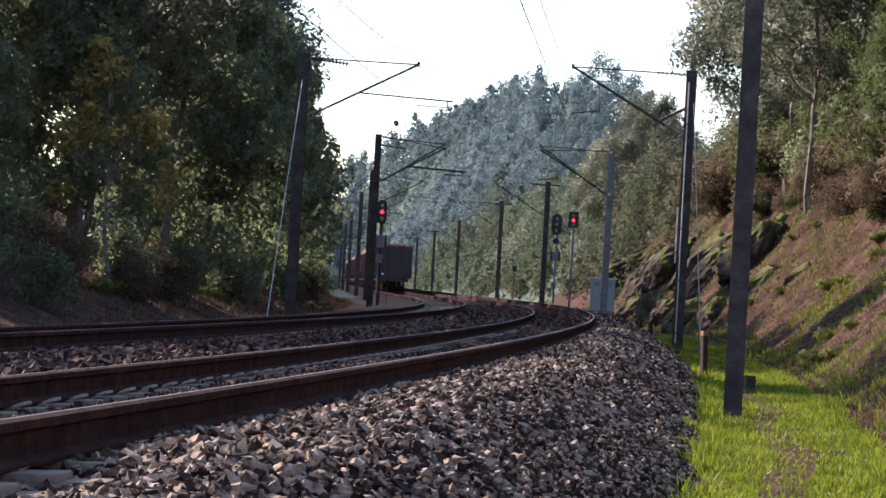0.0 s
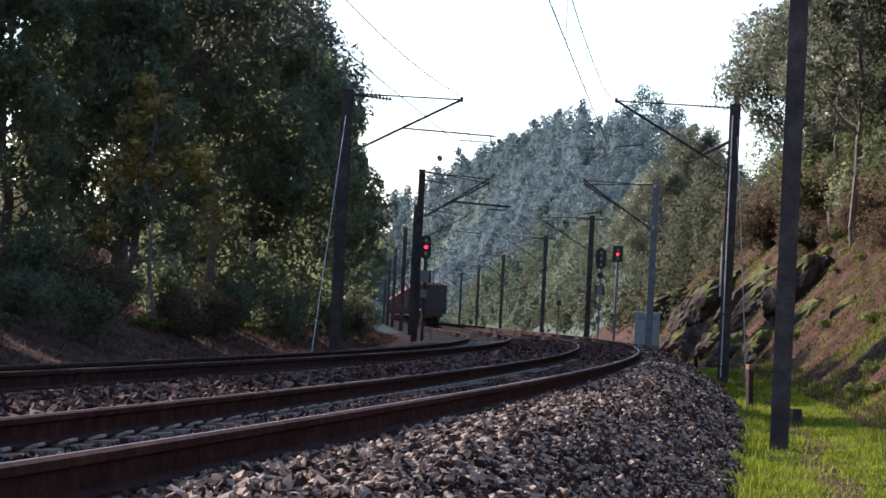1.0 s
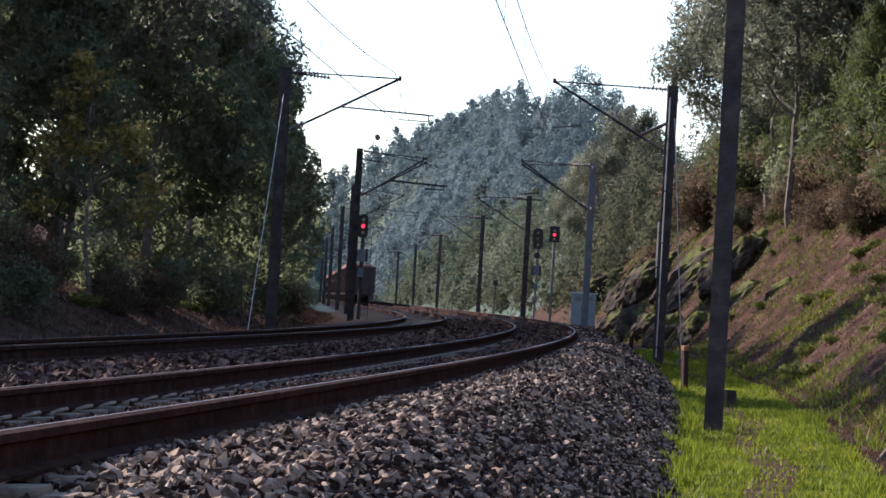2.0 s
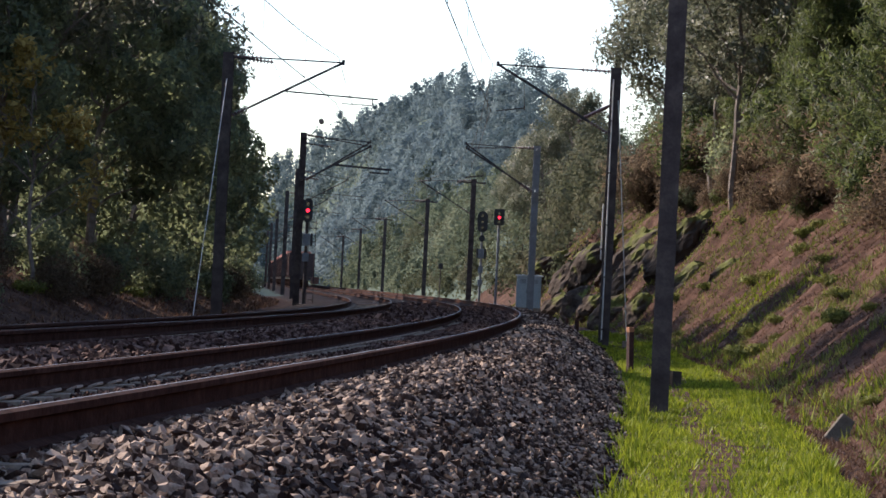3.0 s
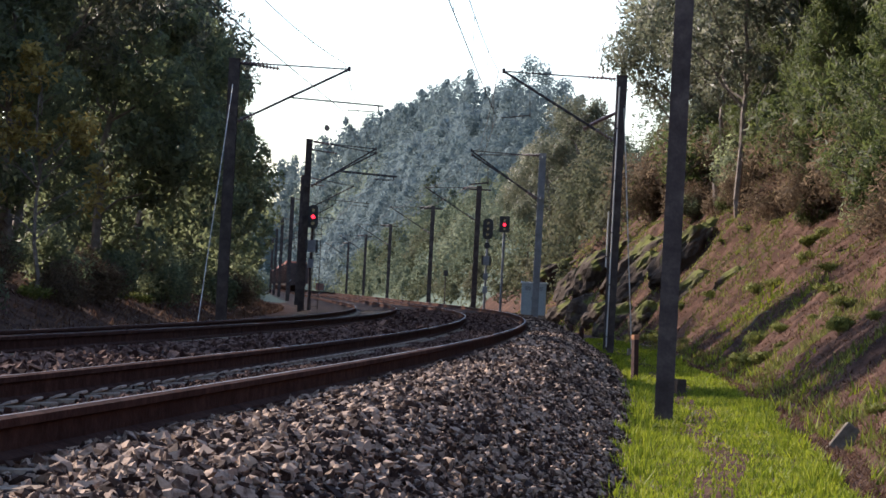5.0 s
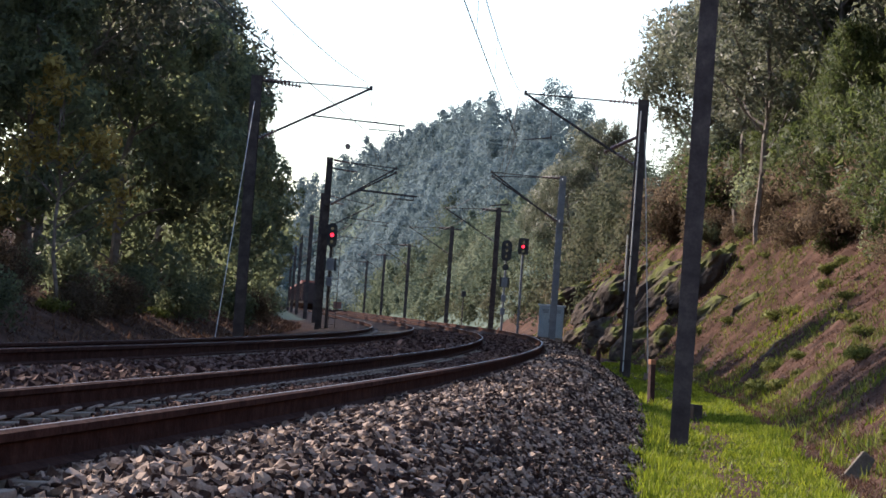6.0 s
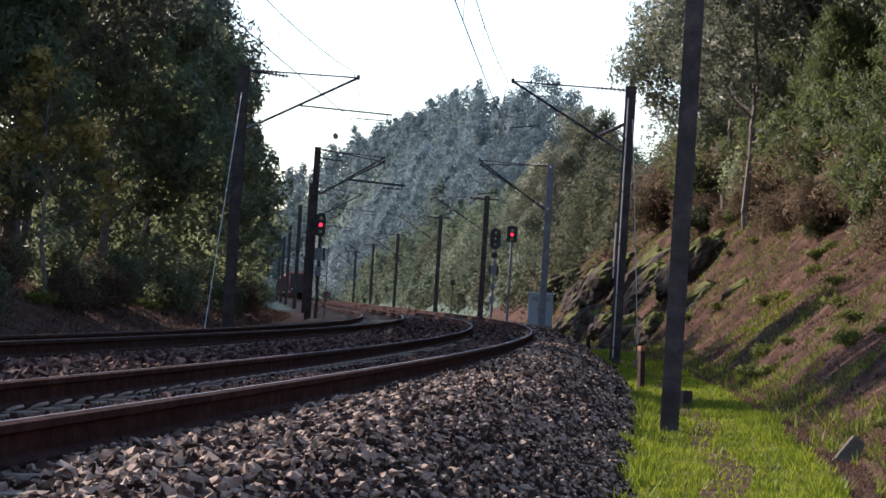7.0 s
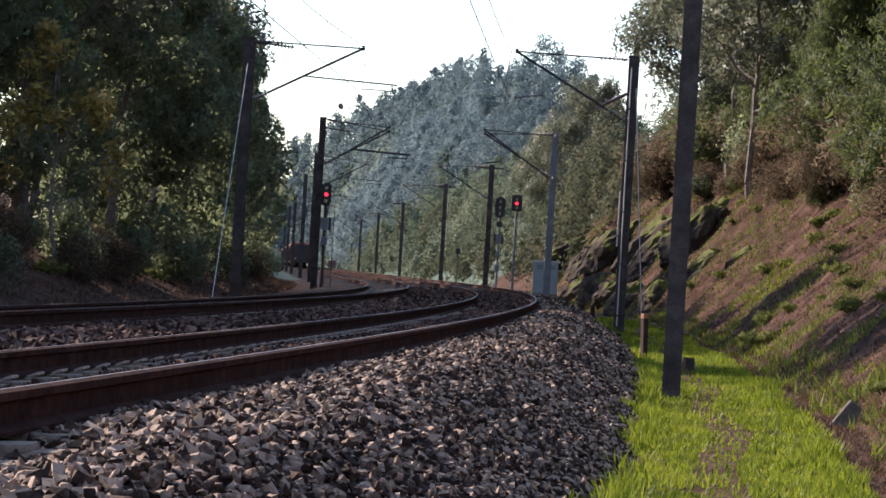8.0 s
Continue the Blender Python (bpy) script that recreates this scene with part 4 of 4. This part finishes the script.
for i in range(64):
    s = rng.uniform(17, 120)
    o = 4.85 + rng.uniform(0, 1) ** 1.6 * 4.6
    plant("weed_clump", BUSH_W[int(rng.integers(3))], s, o, rng.uniform(0.2, 0.8), "small green weed clump on the bank", "weed", "weeds on the bank", names=("stem", "foliage"))


# ---- woods on the slopes beyond ----
def woods(places, mat, name):
    """Many crowns of rounded, uneven lobes clothed in leaf sprays."""
    out, bulge = [], []
    for s, off, h, r in places:
        x, y = along(s, off)
        d = math.hypot(x, y)
        g = float(land(s, off))
        size = max(0.20, 0.00092 * d)
        n = int(min(2300, max(260, 3.6 * h * r / size ** 2)))
        lobes = 8
        for i in range(lobes):
            f = i / (lobes - 1)
            a = rng.uniform(0, 6.283)
            k = r * (0.75 - 0.6 * f)
            c = np.array([x + math.cos(a) * k, y + math.sin(a) * k, g + h * (0.2 + 0.70 * f)])
            w = np.array([1, 1, 0.95]) * r * rng.uniform(0.5, 0.85) * (1.05 - 0.5 * f)
            b = ball(max(6, n // lobes), 0.55)
            out.append(leaf_quads(c + b * w, size, 1.6, 0.2, b + np.array([0, 0, 0.4]), 0.3))
            bulge.append(b + np.array([0, 0, 0.4]))
    return leaf_mesh(name, np.concatenate(out), mat, np.concatenate(bulge))


def rnd(a, b):
    return rng.uniform(a, b)


# Sorted by distance, so that the haze-tinted leaf colours fall farther off.
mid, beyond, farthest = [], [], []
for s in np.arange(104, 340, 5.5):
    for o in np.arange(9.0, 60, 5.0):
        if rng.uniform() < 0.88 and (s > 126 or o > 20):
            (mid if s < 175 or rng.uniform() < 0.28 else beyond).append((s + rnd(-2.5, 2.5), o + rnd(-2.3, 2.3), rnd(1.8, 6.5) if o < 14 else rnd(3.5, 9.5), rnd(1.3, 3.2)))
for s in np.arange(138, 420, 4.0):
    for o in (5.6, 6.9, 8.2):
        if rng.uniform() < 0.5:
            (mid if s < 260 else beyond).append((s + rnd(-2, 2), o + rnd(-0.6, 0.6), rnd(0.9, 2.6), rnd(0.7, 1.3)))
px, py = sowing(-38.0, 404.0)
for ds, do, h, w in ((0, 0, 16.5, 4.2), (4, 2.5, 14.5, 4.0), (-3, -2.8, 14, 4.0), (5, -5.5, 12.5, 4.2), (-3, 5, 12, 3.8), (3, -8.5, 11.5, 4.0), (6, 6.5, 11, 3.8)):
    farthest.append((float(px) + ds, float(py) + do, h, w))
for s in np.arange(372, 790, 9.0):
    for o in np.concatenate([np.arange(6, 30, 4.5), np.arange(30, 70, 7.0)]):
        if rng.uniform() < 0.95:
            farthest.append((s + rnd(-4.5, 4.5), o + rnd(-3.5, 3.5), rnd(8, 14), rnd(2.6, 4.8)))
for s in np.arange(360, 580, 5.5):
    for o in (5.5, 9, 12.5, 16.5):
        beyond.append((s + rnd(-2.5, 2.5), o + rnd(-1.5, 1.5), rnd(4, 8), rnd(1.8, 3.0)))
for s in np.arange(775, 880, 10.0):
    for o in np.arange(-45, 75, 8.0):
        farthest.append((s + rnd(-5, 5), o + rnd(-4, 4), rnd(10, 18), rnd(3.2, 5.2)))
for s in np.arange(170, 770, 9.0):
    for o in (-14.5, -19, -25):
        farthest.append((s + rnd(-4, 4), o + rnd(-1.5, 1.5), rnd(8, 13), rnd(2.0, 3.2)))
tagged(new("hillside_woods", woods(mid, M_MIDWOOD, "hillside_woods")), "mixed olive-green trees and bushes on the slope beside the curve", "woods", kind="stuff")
tagged(new("valley_woods", woods(beyond, M_BEYOND, "valley_woods")), "bushes and trees along the line beyond the curve, grey-green for haze", "woods", kind="stuff")
tagged(new("far_woods", woods(farthest, M_FARWOOD, "far_woods")), "eucalyptus woods covering the far hill, leaves tinted grey-blue for haze", "woods", kind="stuff")


# ---- rocks of the cutting ----
def rock(s, off, length, width, height):
    """A rib of rock that runs up the cutting side, with a steep broken face towards the path."""
    bm = bmesh.new()
    bmesh.ops.create_icosphere(bm, subdivisions=4, radius=1.0)
    sd = rng.uniform(0, 50)
    for v in bm.verts:
        p = Vector((v.co.x * length / width, v.co.y, v.co.z))
        k = 1 + 0.38 * noise.noise(p * 0.9 + Vector((sd, 0, 0))) + 0.20 * noise.noise(p * 2.3 + Vector((0, sd, 0))) + 0.10 * noise.noise(p * 6.0)
        v.co = Vector((v.co.x * length * k, v.co.y * width * k, v.co.z * height * k))
    x, y = along(s, off)
    ob = part("rock_outcrop", bm, M_ROCK)
    up = math.degrees(math.atan2(float(land(s, off + 1.5) - land(s, off - 1.5)), 3.0))
    ob.matrix_basis = pose(x, y, float(land(s, off)) - 0.15, 0, 0, -math.degrees(heading(s)) + rng.uniform(-28, 4)) @ pose(0, 0, 0, rng.uniform(-8, 8), -up, 0)
    tagged(ob, "dark mossy rib of rock in the cutting side", "rock", "rocks of the cutting")


for s, off, length, width, height in [(80, 7.0, 1.7, 1.2, 0.55), (88, 6.6, 1.6, 1.5, 0.75), (97, 7.2, 1.9, 1.6, 0.8), (106, 6.8, 1.8, 1.8, 0.9), (115, 7.2, 2.0, 1.8, 0.9), (124, 6.8, 1.9, 1.9, 1.0), (134, 7.0, 2.0, 2.0, 1.0), (145, 6.8, 1.9, 2.0, 1.0), (92, 5.3, 0.9, 1.0, 0.7), (103, 5.3, 1.0, 1.1, 0.7), (111, 5.2, 0.9, 1.0, 0.7), (119, 5.4, 1.1, 1.2, 0.8), (128, 5.3, 1.0, 1.2, 0.8)]:
    rock(s, off, length, width, height)


# ---- grass and ground litter ----
def blades(s, o, h, w, mat, name, lean=0.45):
    n = len(s)
    x, y = along(s, o)
    z = land(s, o) - 0.01
    c = np.stack([x, y, z], -1)
    a = rng.uniform(0, 6.283, n)
    side = np.stack([np.cos(a), np.sin(a), np.zeros(n)], -1) * (w * rng.uniform(0.6, 1.3, n))[:, None]
    b = rng.uniform(0, 6.283, n)
    tilt = np.stack([np.cos(b), np.sin(b), np.zeros(n)], -1) * (rng.uniform(0, lean, n) * h)[:, None]
    up = np.stack([np.zeros(n), np.zeros(n), h * rng.uniform(0.8, 1.0, n)], -1)
    v = np.stack([c - side, c + side, c + tilt + up], 1)
    return mesh_of(name, v.reshape(-1, 3), np.arange(n * 3).reshape(-1, 3), mat)


def scatter(n, s0, s1, o0, o1, power=1.0):
    return s0 + (s1 - s0) * rng.uniform(0, 1, n) ** power, rng.uniform(o0, o1, n)


s, o = scatter(110000, 12, 95, 1.95, 4.18, 1.9)
worn = np.abs(o - 3.0 - 0.12 * np.sin(s * 0.6)) < 0.19 + 0.08 * wavy(s, o, 1.5, 7.0)
keep = (o < 4.08 + 0.2 * wavy(s, o, 1.6, 5.0)) & (~worn | (rng.uniform(0, 1, len(s)) < 0.2)) & (wavy(s, o, 2.4) > -0.55 + 0.5 * (o < 2.3))
s, o = s[keep], o[keep]
h = 0.03 + 0.06 * rng.uniform(0, 1, len(s)) ** 2 + 0.16 * np.clip(wavy(s, o, 2.2, 3.0), 0, 1) * (0.6 + 1.1 * (np.abs(o - 3.05) > 0.65))
tagged(new("path_grass", blades(s, o, h, 0.007 + 0.00022 * s, M_GRASS, "path_grass", 0.9)), "bright fresh green grass beside the worn path", "grass", kind="stuff")
s, o = scatter(5000, 13, 60, 2.1, 2.4, 1.7)
keep = wavy(s, o, 1.7, 12.0) > 0.0
s, o = s[keep], o[keep]
tagged(new("edge_grass", blades(s, o, 0.07 + 0.20 * rng.uniform(0, 1, len(s)) ** 2, 0.008 + 0.00022 * s, M_GRASS, "edge_grass", 0.7)), "tall uneven grass tufts along the ballast foot", "grass", kind="stuff")
s, o = scatter(15000, 15, 70, 4.3, 7.2, 1.4)
keep = (wavy(s, o, 0.9, 15.0) > 0.30) | ((o < 4.9) & (wavy(s, o, 2.3, 6.0) > 0.25))
s, o = s[keep], o[keep]
tagged(new("bank_tufts", blades(s, o, 0.08 + 0.22 * rng.uniform(0, 1, len(s)) ** 2, 0.010 + 0.0002 * s, M_GRASS, "bank_tufts", 0.9)), "bright grass tufts on the ditch edge and lower bank", "grass", kind="stuff")
s, o = scatter(16000, 13, 70, 4.05, 4.95, 1.5)
tagged(new("ditch_litter", blades(s, o, 0.02 + 0.10 * rng.uniform(0, 1, len(s)) ** 2, 0.010 + 0.0002 * s, M_DRY, "ditch_litter", 2.0)), "dead brown stalks and leaves lying in the ditch", "leaf litter", kind="stuff")
s, o = scatter(110000, 14, 150, 4.45, 11.5, 1.4)
keep = (wavy(s, o, 1.3, 8.0) > 0.02) | ((o < 4.9) & (wavy(s, o, 1.9, 2.0) > -0.3)) | ((s > 78) & (np.sin(s * 0.95 + o * 0.5 + 2.4 * wavy(s, o, 0.22, 3.0)) > 0.3))
tagged(new("bank_grass", blades(s[keep], o[keep], 0.07 + 0.13 * rng.uniform(0, 1, keep.sum()) ** 2, 0.011 + 0.0002 * s[keep], M_WEED, "bank_grass", 0.8)), "thin green grass and weeds on the bank", "grass", kind="stuff")
s, o = scatter(150000, 14, 120, 4.5, 14, 1.5)
tagged(new("bank_litter", blades(s, o, 0.02 + 0.07 * rng.uniform(0, 1, len(s)) ** 2, 0.009 + 0.0002 * s, M_DRY, "bank_litter", 2.2)), "dry brown leaf litter and bracken on the bank", "leaf litter", kind="stuff")
s, o = scatter(22000, 18, 150, -14.5, -9.5, 1.2)
tagged(new("forest_litter", blades(s, o, 0.04 + 0.2 * rng.uniform(0, 1, len(s)) ** 2, 0.014 + 0.0002 * s, M_DRY, "forest_litter", 1.6)), "dry brown undergrowth along the forest edge", "leaf litter", kind="stuff")

# a fallen branch and a pale stone slab on the bank
(xa, ya), (xb, yb) = along(61.5, 5.5), along(62.6, 7.2)
za, zb = float(land(61.5, 5.5)) + 0.06, float(land(62.6, 7.2)) + 0.08
pts = bent((0, 0, 0), (xb - xa, yb - ya, zb - za), 7, 0.03)
bm = bmesh.new()
for i, (a, b) in enumerate(zip(pts, pts[1:])):
    tube(bm, a, b, 0.028 - 0.002 * i, n=6)
br = part("fallen_branch", bm, M_BARK)
br.matrix_basis = pose(xa, ya, za)
tagged(br, "thin grey fallen branch lying on the bank", "branch")
bm = bmesh.new()
box(bm, -0.15, 0.15, -0.045, 0.045, -0.3, 0.30, 0.02)
for v in bm.verts:
    if v.co.z > 0:
        v.co.x *= 0.55
sl = part("stone_slab", bm, M_ROCKPALE)
x, y = along(26.8, 4.42)
sl.matrix_basis = pose(x, y, 0.02, -14, 34, 14)
tagged(sl, "pale tilted stone slab at the foot of the bank", "stone slab")


def motions():
    """The train runs along the straight beyond the curve."""
    rows = []
    for t in (0.0, 2.0, 4.0, 6.0, 8.0):
        s = TRAIN_S0 + TRAIN_V * t
        x, y = along(s, -5.12)
        rows.append((t, pose(x, y, RAIL - 0.14, 0, 0, -math.degrees(heading(s)))))
    walk(the_train, rows)


motions()
